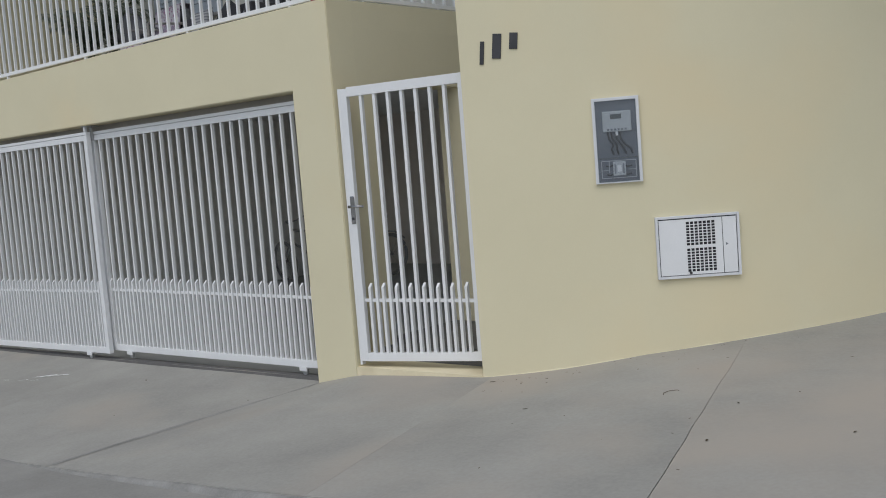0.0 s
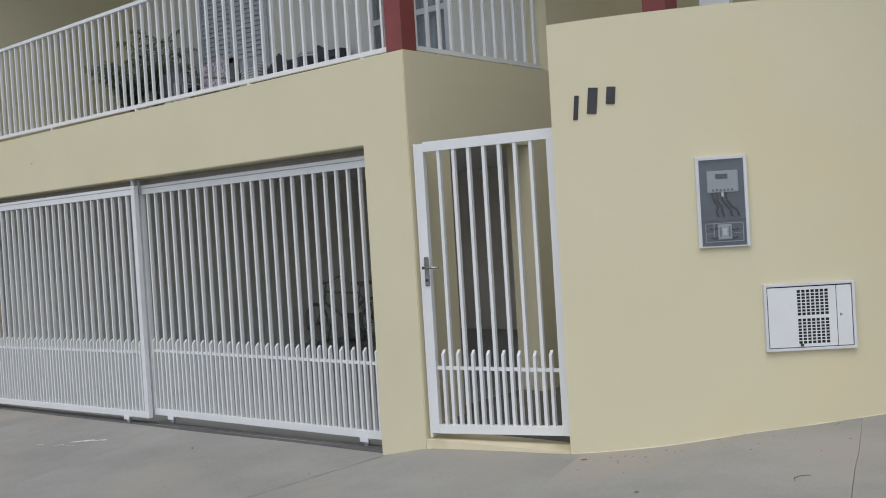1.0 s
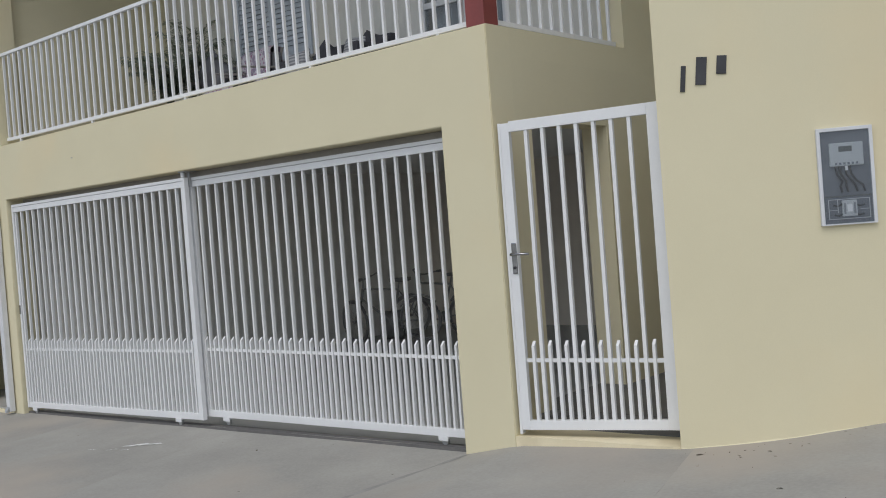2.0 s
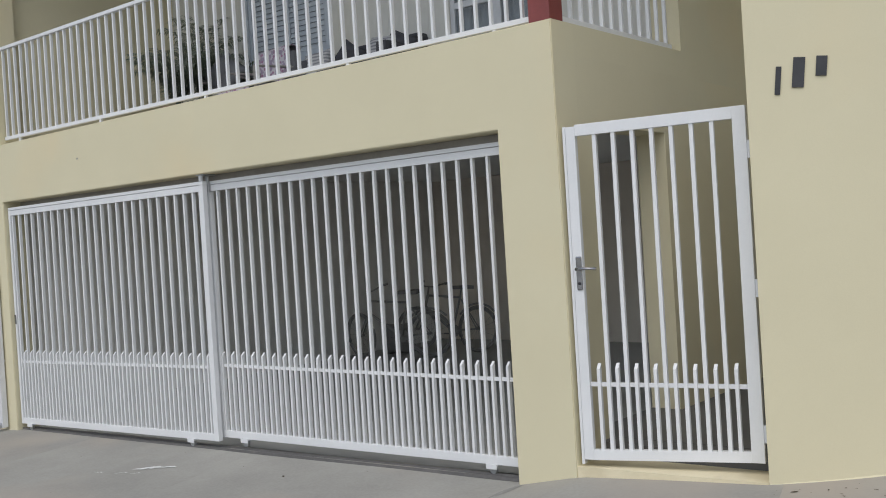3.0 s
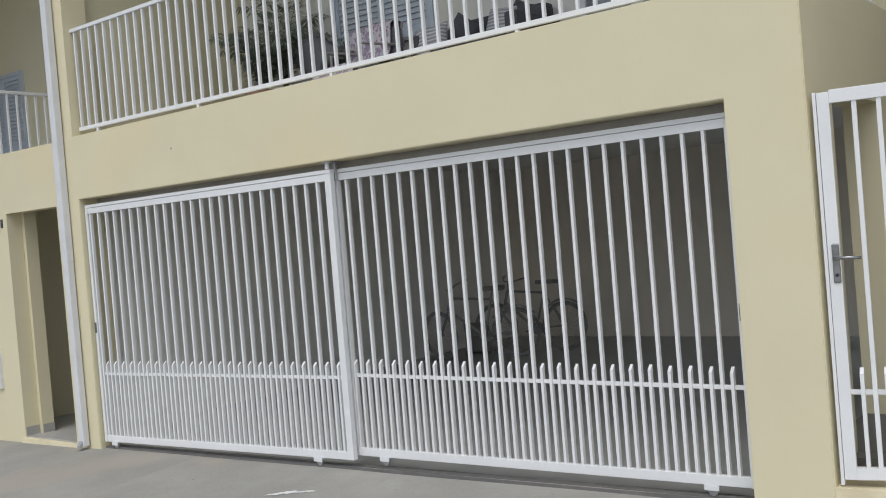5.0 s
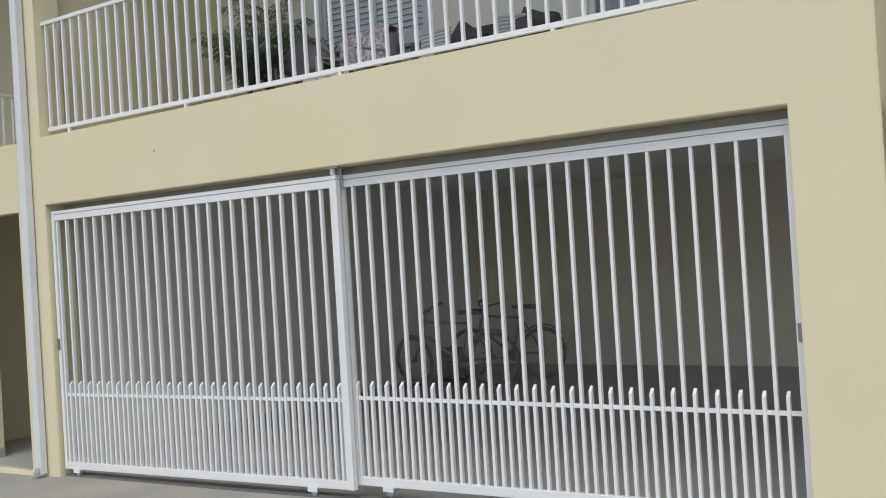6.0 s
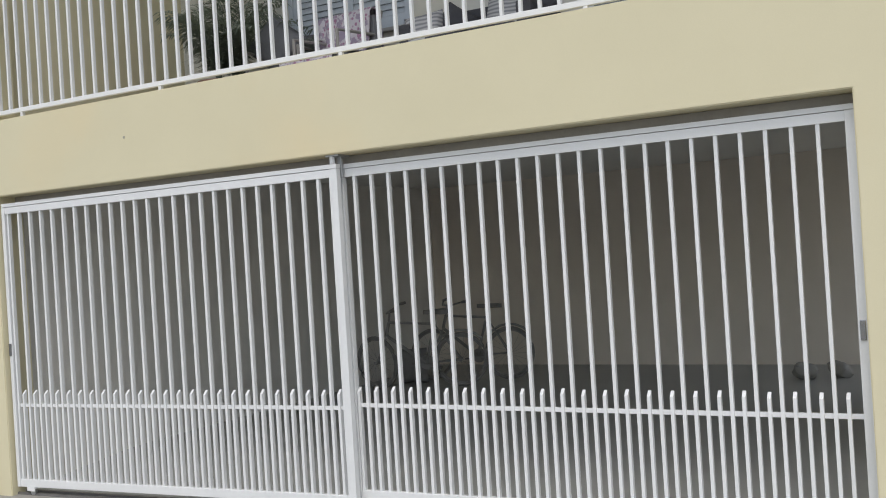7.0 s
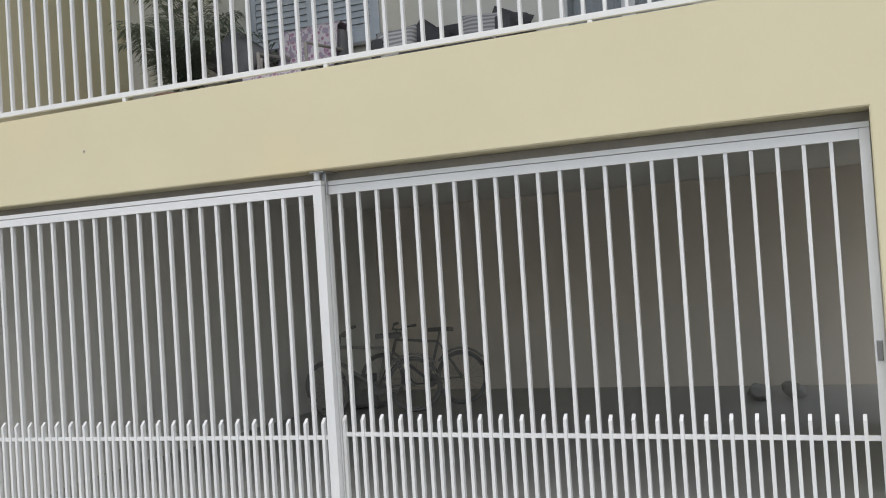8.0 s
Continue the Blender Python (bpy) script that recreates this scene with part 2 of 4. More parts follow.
def thing(name, label, category, group="", at=None):
    e = new(name)
    e.empty_display_size = 0.1
    if at is not None:
        e.matrix_basis = at
    return tagged(e, label, category, group)


def setting(name, bm, mat, label, category, smooth=False):
    return tagged(part(name, bm, mat, None, "", smooth), label, category, "", "structure")


# ---- the ground ----
PROFILE = ((-60.0, -1.2), (-12.0, -0.33), (-7.0, -0.235), (-3.5, -0.165), (-0.45, -0.105), (0.0, -0.01), (1.2, 0.06), (1.7, 0.11), (2.2, 0.175), (2.7, 0.217), (3.3, 0.26), (8.0, 0.6), (60.0, 1.5))
FALL = 0.05
KERB_Y = -2.14


def lie(x):
    """Height of the ground along the facade."""
    return float(np.interp(x, [p[0] for p in PROFILE], [p[1] for p in PROFILE]))


def ground_z(x, y):
    k = min(1.0, max(0.0, -y / 1.8))
    soft = sum(lie(x + d) for d in (-0.7, -0.35, 0.0, 0.35, 0.7)) / 5
    return lie(x) * (1 - k) + soft * k + FALL * y


def drop(x):
    """Step down at the kerb: none at the driveway, low beside it."""
    return float(np.interp(x, (-7.5, -6.5, -0.7, 0.6, 3.0), (0.04, 0.005, 0.005, 0.03, 0.05)))


def road_z(x, y):
    x = max(-60, min(60, x))
    return ground_z(x, min(0, max(y, KERB_Y))) - drop(x) - 0.05 * min(1, max(0, (y - KERB_Y) * 10)) + 0.01 * min(0, max(y, -12) - KERB_Y) - 0.2 * min(1, max(0, y))


XS = [-400, -150, -60, -30, -20, -16, -12, -10, -8, -7, -6, -5, -4, -3, -2, -1.5, -1, -0.7, -0.45, -0.2, 0, 0.3, 0.6, 0.9, 1.2, 1.7, 2.2, 3.3, 4.5, 6, 8, 12, 20, 60, 150, 400]
setting("road", sheet(XS, [-400, -100, -40, -20, -12, -10, -8, -6, -5, -4, -3, -2.4, KERB_Y - 0.03, KERB_Y + 0.06, -1, 0, 1, 30, 400], road_z), ASPHALT, "grey worn concrete street sloping along the kerb", "road")


# the rounded boundary wall: its plan, from the gate outwards
def round_wall(s):
    """Place and heading on the curved wall's face, s metres from the gate."""
    x, y, n = 1.18, 0.05, 60
    for i in range(n):
        h = radians(15 + 14.6 * (i + 0.5) / n * s)
        x, y = x + math.cos(h) * s / n, y + math.sin(h) * s / n
    return x, y, radians(15 + 14.6 * s)


def face_y(x):
    """The line along which the pavement meets the walls."""
    if x <= 1.18:
        return 0.2
    lo, hi = 0.0, 4.4
    for _ in range(30):
        mid = (lo + hi) / 2
        lo, hi = (mid, hi) if round_wall(mid)[0] < x else (lo, mid)
    return round_wall(lo)[1] + 0.1


def top_z(x, y):
    """The pavement's uneven top."""
    return ground_z(x, y) + 0.006 * noise.noise((x * 0.9, y * 0.9, 0))


pavement = tagged(new("pavement"), "grey smooth concrete pavement in large slabs", "pavement", "", "structure")


def slab(xa0, xb0, xa1, xb1):
    """One slab: from xa to xb along the wall (0) and along the kerb (1)."""
    nu, nv = 14, 30
    bm = bmesh.new()
    g = []
    for i in range(nu + 1):
        col = []
        for j in range(nv + 1):
            u, v = i / nu, j / nv
            x_wall, x_kerb = xa0 + (xb0 - xa0) * u, xa1 + (xb1 - xa1) * u
            gap = (0.0020 if xa0 == 2.70 else 0.0007) if i == 0 else -(0.0020 if xb0 == 2.70 else 0.0007) if i == nu else 0.0
            x_wall, x_kerb = x_wall + gap * 0.12, x_kerb + gap * 1.5
            y_wall = face_y(x_wall)
            x, y = x_wall + (x_kerb - x_wall) * v, y_wall + (KERB_Y - y_wall) * v
            x += 0.007 * noise.noise((y * 3.5, (xa0 if i == 0 else xb0) * 9, 0)) if i in (0, nu) and v < 1 else 0.0
            col.append(bm.verts.new((x, y, top_z(x, y))))
        g.append(col)
    for i in range(nu):
        for j in range(nv):
            bm.faces.new((g[i][j], g[i][j + 1], g[i + 1][j + 1], g[i + 1][j]))
    rim = [c[0] for c in g] + g[-1][1:] + [c[-1] for c in g[-2::-1]] + g[0][-2:0:-1]
    low = [bm.verts.new(v.co - Vector((0, 0, 0.2))) for v in rim]
    for i in range(len(rim)):
        j = (i + 1) % len(rim)
        bm.faces.new((rim[i], low[i], low[j], rim[j]))
    part("slab", bm, CONCRETE, pavement, smooth=False)


JOINTS = ((-30.0, -30.0), (-20.0, -20.0), (-14.0, -14.0), (-10.4, -10.2), (-8.75, -8.55), (-7.16, -7.0), (-5.45, -5.35), (-3.16, -2.8), (-0.42, -0.66), (1.23, 1.80), (2.70, 3.54), (3.4, 5.2), (3.75, 8.0))
for (a0, a1), (b0, b1) in zip(JOINTS, JOINTS[1:]):
    slab(a0, b0, a1, b1)
filler = bmesh.new()
last = None
for j in range(61):
    v = j / 60
    x, y = -0.42 - 0.24 * v, -0.02 + (KERB_Y + 0.04) * v
    w = 0.026 + 0.022 * noise.noise((v * 9, 1, 0)) + 0.008 * noise.noise((v * 40, 3, 0))
    row = [filler.verts.new((x + k, y, top_z(x + k, y) + 0.0025)) for k in (-w, 0.0, w + 0.012 * noise.noise((v * 14, 8, 0)))]
    if last:
        for k in range(2):
            filler.faces.new((last[k], row[k], row[k + 1], last[k + 1]))
    last = row
part("joint_filler", filler, MORTAR, pavement, "darker mortar smeared along a slab joint")
part("joint_bed", sheet([x for x in XS if -31 < x < 9], [KERB_Y + 0.05, -1.5, -1, -0.5, 0, 0.2], lambda x, y: ground_z(x, y) - 0.03), JOINT, pavement)
bm = bmesh.new()
cols = []
for j in range(13):
    v = j / 12
    ya, yb = face_y(3.75) + (KERB_Y - face_y(3.75)) * v, 14 + (KERB_Y - 14) * v
    left, right = Vector((3.75 + 4.25 * v, ya, 0)), Vector((30, yb, 0))
    row = []
    for i in range(9):
        p = left.lerp(right, i / 8)
        row.append(bm.verts.new((p.x + 0.002, p.y, ground_z(p.x, p.y))))
    cols.append(row)
for p, q in zip(cols, cols[1:]):
    for i in range(8):
        bm.faces.new((p[i], q[i], q[i + 1], p[i + 1]))
part("slab", bm, CONCRETE, pavement)
kerb = sheet([x for x in XS if -31 < x < 31], [KERB_Y - 0.06, KERB_Y - 0.035, KERB_Y - 0.015, KERB_Y + 0.01], lambda x, y: ground_z(x, y) - (drop(x) + 0.03 if y < KERB_Y - 0.05 else 0.6 * drop(x) + 0.002 if y < KERB_Y - 0.03 else 0.2 * drop(x) + 0.001 if y < 0.01 + KERB_Y - 0.02 else 0.004))
setting("kerb", kerb, MORTAR, "low worn concrete kerb edge", "kerb")

# ---- the house: large structure ----
LINTEL, SLAB_TOP, LEFT, RIGHT = 2.178, 2.812, -6.87, -0.447
front = prism([(-7.16, -0.5), (LEFT, -0.5), (LEFT, LINTEL), (RIGHT, LINTEL), (RIGHT, -0.5), (0, -0.5), (0, SLAB_TOP), (-7.16, SLAB_TOP - 0.03)], "y", 0, 0.26)
bmesh.ops.bevel(front, geom=[e for e in front.edges if min(v.co.y for v in e.verts) < 0.001 and max(v.co.y for v in e.verts) < 0.001], offset=0.006, segments=2, affect="EDGES")
setting("wall_front", front, CREAM, "cream painted garage front wall with beam above", "wall")
# the opening from y 4.6 to 8.8 is added, unseen, to light the garage
side = prism([(0.26, -0.5), (0.45, -0.5), (0.45, LINTEL), (1.47, LINTEL), (1.47, -0.5), (4.6, -0.5), (4.6, 2.4), (8.8, 2.4), (8.8, -0.5), (9.0, -0.5), (9.0, SLAB_TOP - 0.2), (0.26, SLAB_TOP - 0.2)], "x", -0.23, 0)
setting("wall_side", side, CREAM, "cream painted side wall along the passage", "wall")
setting("wall_upper_side", boxes((-0.23, 0, 0.26, 9.0, SLAB_TOP - 0.2, SLAB_TOP), (-0.23, 0, 1.83, 9.0, SLAB_TOP, 5.6)), CREAM, "cream painted upper side wall", "wall")
setting("wall_party", boxes((-7.16, -6.893, 0.003, 0.26, SLAB_TOP - 0.035, 5.6), (-7.16, -7.0, 0.26, 2.4, SLAB_TOP - 0.2, 5.6)), CREAM, "cream painted dividing wall beside the balcony", "wall")
setting("balcony_floor", boxes((-7.0, -0.23, 0.26, 7.5, SLAB_TOP - 0.28, SLAB_TOP - 0.03)), TILE, "grey tiled balcony floor slab", "floor")
setting("garage_ceiling", boxes((-7.0, -0.23, 0.26, 7.3, SLAB_TOP - 0.36, SLAB_TOP - 0.284)), CEILING, "pale garage ceiling", "ceiling")
setting("wall_garage_back", boxes((-7.16, -0.23, 7.3, 7.5, -0.5, SLAB_TOP - 0.285)), OLIVE, "dull cream garage back wall", "wall")
setting("wall_garage_left", boxes((-7.16, -7.0, 0.26, 7.3, -0.5, SLAB_TOP - 0.21)), PALE, "pale grey-white garage side wall", "wall")


def garage_z(x, y):
    k = min(1, max(0, (y - 0.2) / 1.5))
    k = k * k * (3 - 2 * k)
    return (ground_z(x, 0.2) + 0.002) * (1 - k) - 0.12 * k


setting("garage_floor", sheet([-7.0, -6, -5, -4, -3, -2, -1, -0.45, -0.23], [0.2, 0.35, 0.5, 0.65, 0.8, 0.95, 1.1, 1.25, 1.4, 1.7, 3, 5, 7.3], garage_z), GARAGE, "grey cement garage floor", "floor", True)
back = bmesh.new()
for row in ((-7.0, -5.62, 2.4, 2.55, SLAB_TOP - 0.03, 5.6), (-5.62, -4.25, 2.4, 2.55, SLAB_TOP - 0.03, 3.56), (-5.62, -4.25, 2.4, 2.55, 4.85, 5.6), (-4.25, -2.64, 2.4, 2.55, SLAB_TOP - 0.03, 5.6), (-2.64, -1.55, 2.4, 2.55, 5.0, 5.6), (-1.55, -0.23, 2.4, 2.55, SLAB_TOP - 0.03, 5.6)):
    box(back, *row)
setting("wall_balcony_back", back, BALCONY, "cream painted balcony back wall with window and door openings", "wall")
setting("room_behind", boxes((-7.0, -0.23, 5.5, 5.6, SLAB_TOP - 0.03, 5.6)), OLIVE, "dim room wall behind the balcony", "wall")
# out of view; both slabs are added to keep sky light off the walls below
setting("balcony_ceiling", boxes((-7.4, 0.0, -0.35, 7.5, 5.6, 5.75), (0.0, 6.5, -0.35, 4.15, 5.6, 5.75)), CEILING, "pale unseen ceiling added to shade the balcony and the passage", "ceiling")

# passage
setting("passage_floor", boxes((-0.228, 1.3, 0.452, 1.468, -0.3, 0.153), (0.002, 1.3, 0.3, 0.452, -0.3, 0.15), (0.002, 1.3, 1.468, 4.15, -0.3, 0.15)), PASSAGE, "dark grey tiled passage floor", "floor")
# unseen yard, open to the sky, added so daylight reaches the garage from behind
setting("yard_floor", boxes((0.002, 6.5, 4.15, 9.0, -0.3, 0.146)), CONCRETE, "pale concrete floor of an unseen yard added to light the garage", "floor")
setting("passage_end_wall", boxes((0, 6.5, 9.0, 9.2, -0.4, 3.0)), CREAM, "cream painted wall of the added unseen yard, bouncing light", "wall")
sill = prism([(0.0, 0.002), (1.178, 0.042), (1.178, 0.3), (0.0, 0.3)], "z", -0.3, 0.056)
for v in sill.verts:
    if v.co.z > 0 and v.co.x > 1:
        v.co.z = 0.07
setting("gate_sill", sill, PLINTH, "cream painted sill below the gate", "sill")
bm = bmesh.new()
STEPS = [i * 0.04 for i in range(111)]
WALL_H = 2.77
rows = []
for s in STEPS:
    x, y, h = round_wall(s)
    ix, iy = x - math.sin(h) * 0.16, y + math.cos(h) * 0.16
    rows.append([bm.verts.new(p) for p in ((x, y, -0.3), (x, y, WALL_H), (ix, iy, WALL_H), (ix, iy, -0.3))])
for p, q in zip(rows, rows[1:]):
    for k in range(4):
        bm.faces.new((p[k], q[k], q[(k + 1) % 4], p[(k + 1) % 4]))
bm.faces.new(rows[0])
bm.faces.new(rows[-1][::-1])
curved = setting("wall_curved", bm, CREAM, "cream painted boundary wall curving round the corner", "wall")
bm = boxes((1.13, 1.27, 0.27, 4.0, -0.3, WALL_H - 0.3))
setting("passage_wall", bm, PALE, "pale grey painted inner wall of the passage", "wall")

# ---- house next door ----
setting("wall_next_front", prism([(-8.25, -0.6), (-8.25, 2.145), (-7.275, 2.145), (-7.275, -0.6), (-7.165, -0.6), (-7.165, 2.77), (-14, 2.77), (-14, -0.6)], "y", 0, 0.16), CREAM, "cream painted neighbouring entrance wall with open doorway", "wall")
setting("next_floor", boxes((-8.25, -7.275, 0.018, 0.16, -0.5, -0.19), (-11.0, -7.165, 0.16, 7.0, -0.5, -0.19)), TILE, "pale grey tiled entrance floor", "floor")
setting("next_wall_left", boxes((-8.9, -8.2, 0.163, 0.3, -0.19, 2.4), (-9.25, -9.05, 0.3, 7.0, -0.19, 2.4)), CREAM, "dull cream inner entrance wall", "wall")
setting("next_wall_back", boxes((-11.0, -7.165, 7.0, 7.15, -0.6, 2.4)), OLIVE, "dull cream wall at the back of the entrance", "wall")
setting("next_wall_side", boxes((-11.0, -8.9, 0.163, 0.3, -0.19, 2.4)), OLIVE, "dull cream inner side of the front wall", "wall")
setting("wall_next_end", boxes((-18.2, -18.0, 0.0, 2.4, 2.62, 8)), OLIVE, "dull cream end wall of the neighbouring balcony", "wall")
nb = thing("tile_skirting", "grey tile skirting inside the neighbouring doorway", "skirting")
part("strip", boxes((-8.2, -8.19, 0.17, 0.3, -0.19, -0.1)), TILE, nb)
part("strip", boxes((-8.25, -8.242, 0.01, 0.158, -0.19, -0.1)), TILE, nb)
setting("next_sill", boxes((-8.3, -7.2, -0.02, 0.018, -0.5, -0.205), bevel=0.004), PLINTH, "cream painted step at the neighbouring doorway", "sill")
# stops at y 3.4: an unseen open court is added behind to light the entrance
setting("next_ceiling", boxes((-11.0, -7.165, 0.163, 3.4, 2.4, 2.6)), CEILING, "pale entrance ceiling", "ceiling")
setting("next_deck", boxes((-14, -7.165, 0.16, 2.4, 2.62, 2.74)), TILE, "tiled balcony deck next door", "floor")
setting("wall_next_upper", boxes((-18, -7.165, 2.4, 2.55, 2.62, 8)), CREAM, "dull cream upper wall next door", "wall")
# boards run on towards the street, out of view, to shade the upper wall
roof = bmesh.new()
for i in range(22):
    y0 = -2.29 + i * 0.215
    for (xa, xb) in ((-18.0, -7.3),):
        za, zb = 5.61 + 0.525 * (xa + 12.46), 5.61 + 0.525 * (xb + 12.46)
        vs = [roof.verts.new(p) for p in ((xa, y0, za), (xb, y0, zb), (xb, y0 + 0.206, zb), (xa, y0 + 0.206, za), (xa, y0, za + 0.05), (xb, y0, zb + 0.05), (xb, y0 + 0.206, zb + 0.05), (xa, y0 + 0.206, za + 0.05))]
        for q in ((0, 1, 2, 3), (4, 7, 6, 5), (0, 4, 5, 1), (2, 6, 7, 3), (1, 5, 6, 2), (0, 3, 7, 4)):
            roof.faces.new([vs[k] for k in q])
setting("next_roof_lining", roof, BOARDS, "dark boarded sloping roof lining next door", "ceiling")

# ---- corner column ----
col = thing("balcony_column", "dark red painted square column on the balcony corner", "column")
part("shaft", boxes((-0.165, -0.01, 0.01, 0.165, SLAB_TOP, 5.6), bevel=0.004), RED, col)


# ---- railings and gates ----
def railing(name, x0, y0, x1, y1, z0, z1, pitch, feet, label, group="", first=None):
    """A white railing of upright flat bars from one point to another."""
    length = math.hypot(x1 - x0, y1 - y0)
    m = pose(x0, y0, 0, 0, 0, math.degrees(math.atan2(y1 - y0, x1 - x0)))
    t = thing(name, label, "railing", group, m)
    part("bottom_rail", boxes((0, length, -0.016, 0.016, z0 + 0.025, z0 + 0.06), bevel=0.003), WHITE, t)
    part("top_rail", boxes((-0.02, length + 0.02, -0.022, 0.022, z1 - 0.03, z1 + 0.004), bevel=0.004), WHITE, t)
    bar = mesh("bar", boxes((-0.0095, 0.0095, -0.0125, 0.0125, z0 + 0.06, z1 - 0.03)), WHITE)
    n = max(2, round(length / pitch))
    step = length / n
    if first is None:
        first = 0.5 * step
    else:
        step, n = pitch, int((length - first) / pitch) + 1
    for i in range(n):
        part("bar", bar, None, t, at=(first + i * step, random.uniform(-0.001, 0.001), 0))
    foot = mesh("foot", boxes((-0.013, 0.013, -0.013, 0.013, z0 - 0.03, z0 + 0.025)), WHITE)
    for f in feet:
        part("foot", foot, None, t, at=(f, 0, 0))
    return t


railing("balcony_railing", -6.88, 0.09, -0.17, 0.09, SLAB_TOP, 3.815, 0.1219, (0.3, 1.805, 3.394, 5.07, 6.4), "white painted steel balcony railing with slim upright bars", first=0.038)
railing("side_railing", -0.08, 0.17, -0.08, 1.815, SLAB_TOP, 3.815, 0.135, (0.3, 1.2), "short white painted steel railing on the balcony side")
railing("next_railing", -8.95, 0.1, -8.95, 2.39, 2.74, 3.57, 0.113, (0.2, 1.2, 2.1), "white painted steel railing on the neighbouring balcony")


def sliding_gate(x0, x1, y, b0, b1, top, label, stile_left, stile_right, casters, lock_x, lock_z, first, step, count, s0, s1):
    """A white sliding gate: tall bars, short cut-off bars between them below, with its foot following the slope."""
    t = thing("sliding_gate", label, "gate", "sliding gates of the garage")
    slope = (b1 - b0) / (x1 - x0)
    shear = Matrix.Identity(4)
    shear[2][0], shear[2][3] = slope, b0 - slope * x0

    def low(name, bm, **k):
        bm.transform(shear)
        return part(name, bm, WHITE, t, **k)

    low("bottom_rail", boxes((x0 + stile_left, x1 - stile_right, y - 0.018, y + 0.018, 0.0, 0.062), bevel=0.003))
    tip = (s1 - s0) / (x1 - x0)
    middle = boxes((x0 + stile_left, x1 - stile_right, y - 0.004, y + 0.012, -0.132, -0.106))
    tilt = Matrix.Identity(4)
    tilt[2][0], tilt[2][3] = tip, s0 - tip * x0
    middle.transform(tilt)
    part("middle_rail", middle, WHITE, t)
    long = (s0 + s1 - b0 - b1) / 2 - 0.03
    part("top_rail", boxes((x0 + stile_left, x1 - stile_right, y - 0.02, y + 0.02, top - 0.085, top - 0.032), bevel=0.003), WHITE, t)
    part("top_channel", boxes((x0, x1, y - 0.024, y + 0.024, top - 0.029, top), bevel=0.003), WHITE, t)
    low("stile", boxes((x0, x0 + stile_left, y - 0.024, y + 0.022, 0.0, top - 0.03 - b0), bevel=0.003))
    low("stile", boxes((x1 - stile_right, x1, y - 0.024, y + 0.022, 0.0, top - 0.03 - b1), bevel=0.003))
    bar = mesh("bar", boxes((-0.0098, 0.0098, -0.0135, 0.0135, 0.0, 1.0)), WHITE)
    bm = prism([(-0.015, -long), (0.015, -long), (0.015, 0.0), (-0.015, -0.030)], "x", -0.0096, 0.0096)
    spike = mesh("short_bar", bm, WHITE)
    for i in range(count + 1):
        xs, xb = first + (i - 0.5) * step, first + i * step
        if xs > x0 + stile_left:
            part("short_bar", spike, None, t, at=(xs, y - 0.002, s0 + tip * (xs - x0) + random.uniform(-0.003, 0.003)))
        if i < count:
            zb = b0 + slope * (xb - x0) + 0.05
            part("bar", bar, None, t, at=Matrix.LocRotScale((xb, y, zb), None, (1, 1, top - 0.06 - zb)))
    for cx in casters:
        z = b0 + slope * (cx - x0)
        c = part("caster", boxes((cx - 0.045, cx + 0.045, y - 0.03, y - 0.022, z - 0.03, z + 0.004), (cx - 0.045, cx + 0.045, y - 0.022, y + 0.02, z - 0.012, z - 0.002), bevel=0.002), WHITE, t, "white steel wheel bracket")
        w = bmesh.new()
        bmesh.ops.create_cone(w, cap_ends=True, segments=16, radius1=0.03, radius2=0.03, depth=0.02, matrix=pose(cx, y, z - 0.035, 90))
        part("wheel", w, STEEL, c)
    part("lock", boxes((lock_x - 0.014, lock_x + 0.014, y - 0.032, y - 0.024, lock_z - 0.05, lock_z + 0.05), bevel=0.003), CHROME, t, "small steel lock plate")
    return t


sliding_gate(-6.845, -3.545, 0.06, -0.163, -0.087, 2.118, "white painted steel sliding gate with upright bars, closed", 0.035, 0.062, (-6.68, -3.93), -6.828, 0.94, -6.786, 0.1283, 25, 0.6095, 0.658)
sliding_gate(-3.65, -0.452, 0.135, -0.068, -0.025, 2.118, "white painted steel sliding gate with upright bars, standing behind its twin", 0.098, 0.05, (-3.3, -0.74), -0.478, 0.985, -3.472, 0.129, 23, 0.665, 0.668)
guide = thing("gate_guide", "grey steel roller guide under the beam", "guide")
part("bracket", boxes((-3.565, -3.535, 0.086, 0.104, 2.03, LINTEL), (-3.62, -3.52, 0.03, 0.16, 2.166, LINTEL), bevel=0.002), STEEL, guide)
w = bmesh.new()
bmesh.ops.create_cone(w, cap_ends=True, segments=14, radius1=0.018, radius2=0.018, depth=0.045, matrix=pose(-3.58, 0.05, 2.143))
part("roller", w, WHITE_DULL, guide)
# added strip filling the gap; its colour stands for the beam's shaded underside
head = thing("gate_head_channel", "brown-grey strip added below the beam, coloured as its shaded underside", "guide")
part("channel", boxes((LEFT, -3.6, 0.19, 0.23, 2.12, LINTEL), bevel=0.003), STEEL_SHADE, head)
part("channel", boxes((-3.597, RIGHT, 0.19, 0.23, 2.12, LINTEL), bevel=0.003), STEEL_SHADE, head)
for y in (0.06, 0.135):
    tr = sheet([-6.87, -5, -3.5, -2, -0.45], [y - 0.012, y - 0.004, y + 0.004, y + 0.012], lambda x, yy: ground_z(x, 0.0) + (0.022 if abs(yy - y) < 0.006 else 0.002))
    t = thing("gate_track", "worn steel floor track of the sliding gates", "track", "floor tracks")
    part("rail", tr, TRACK, t)

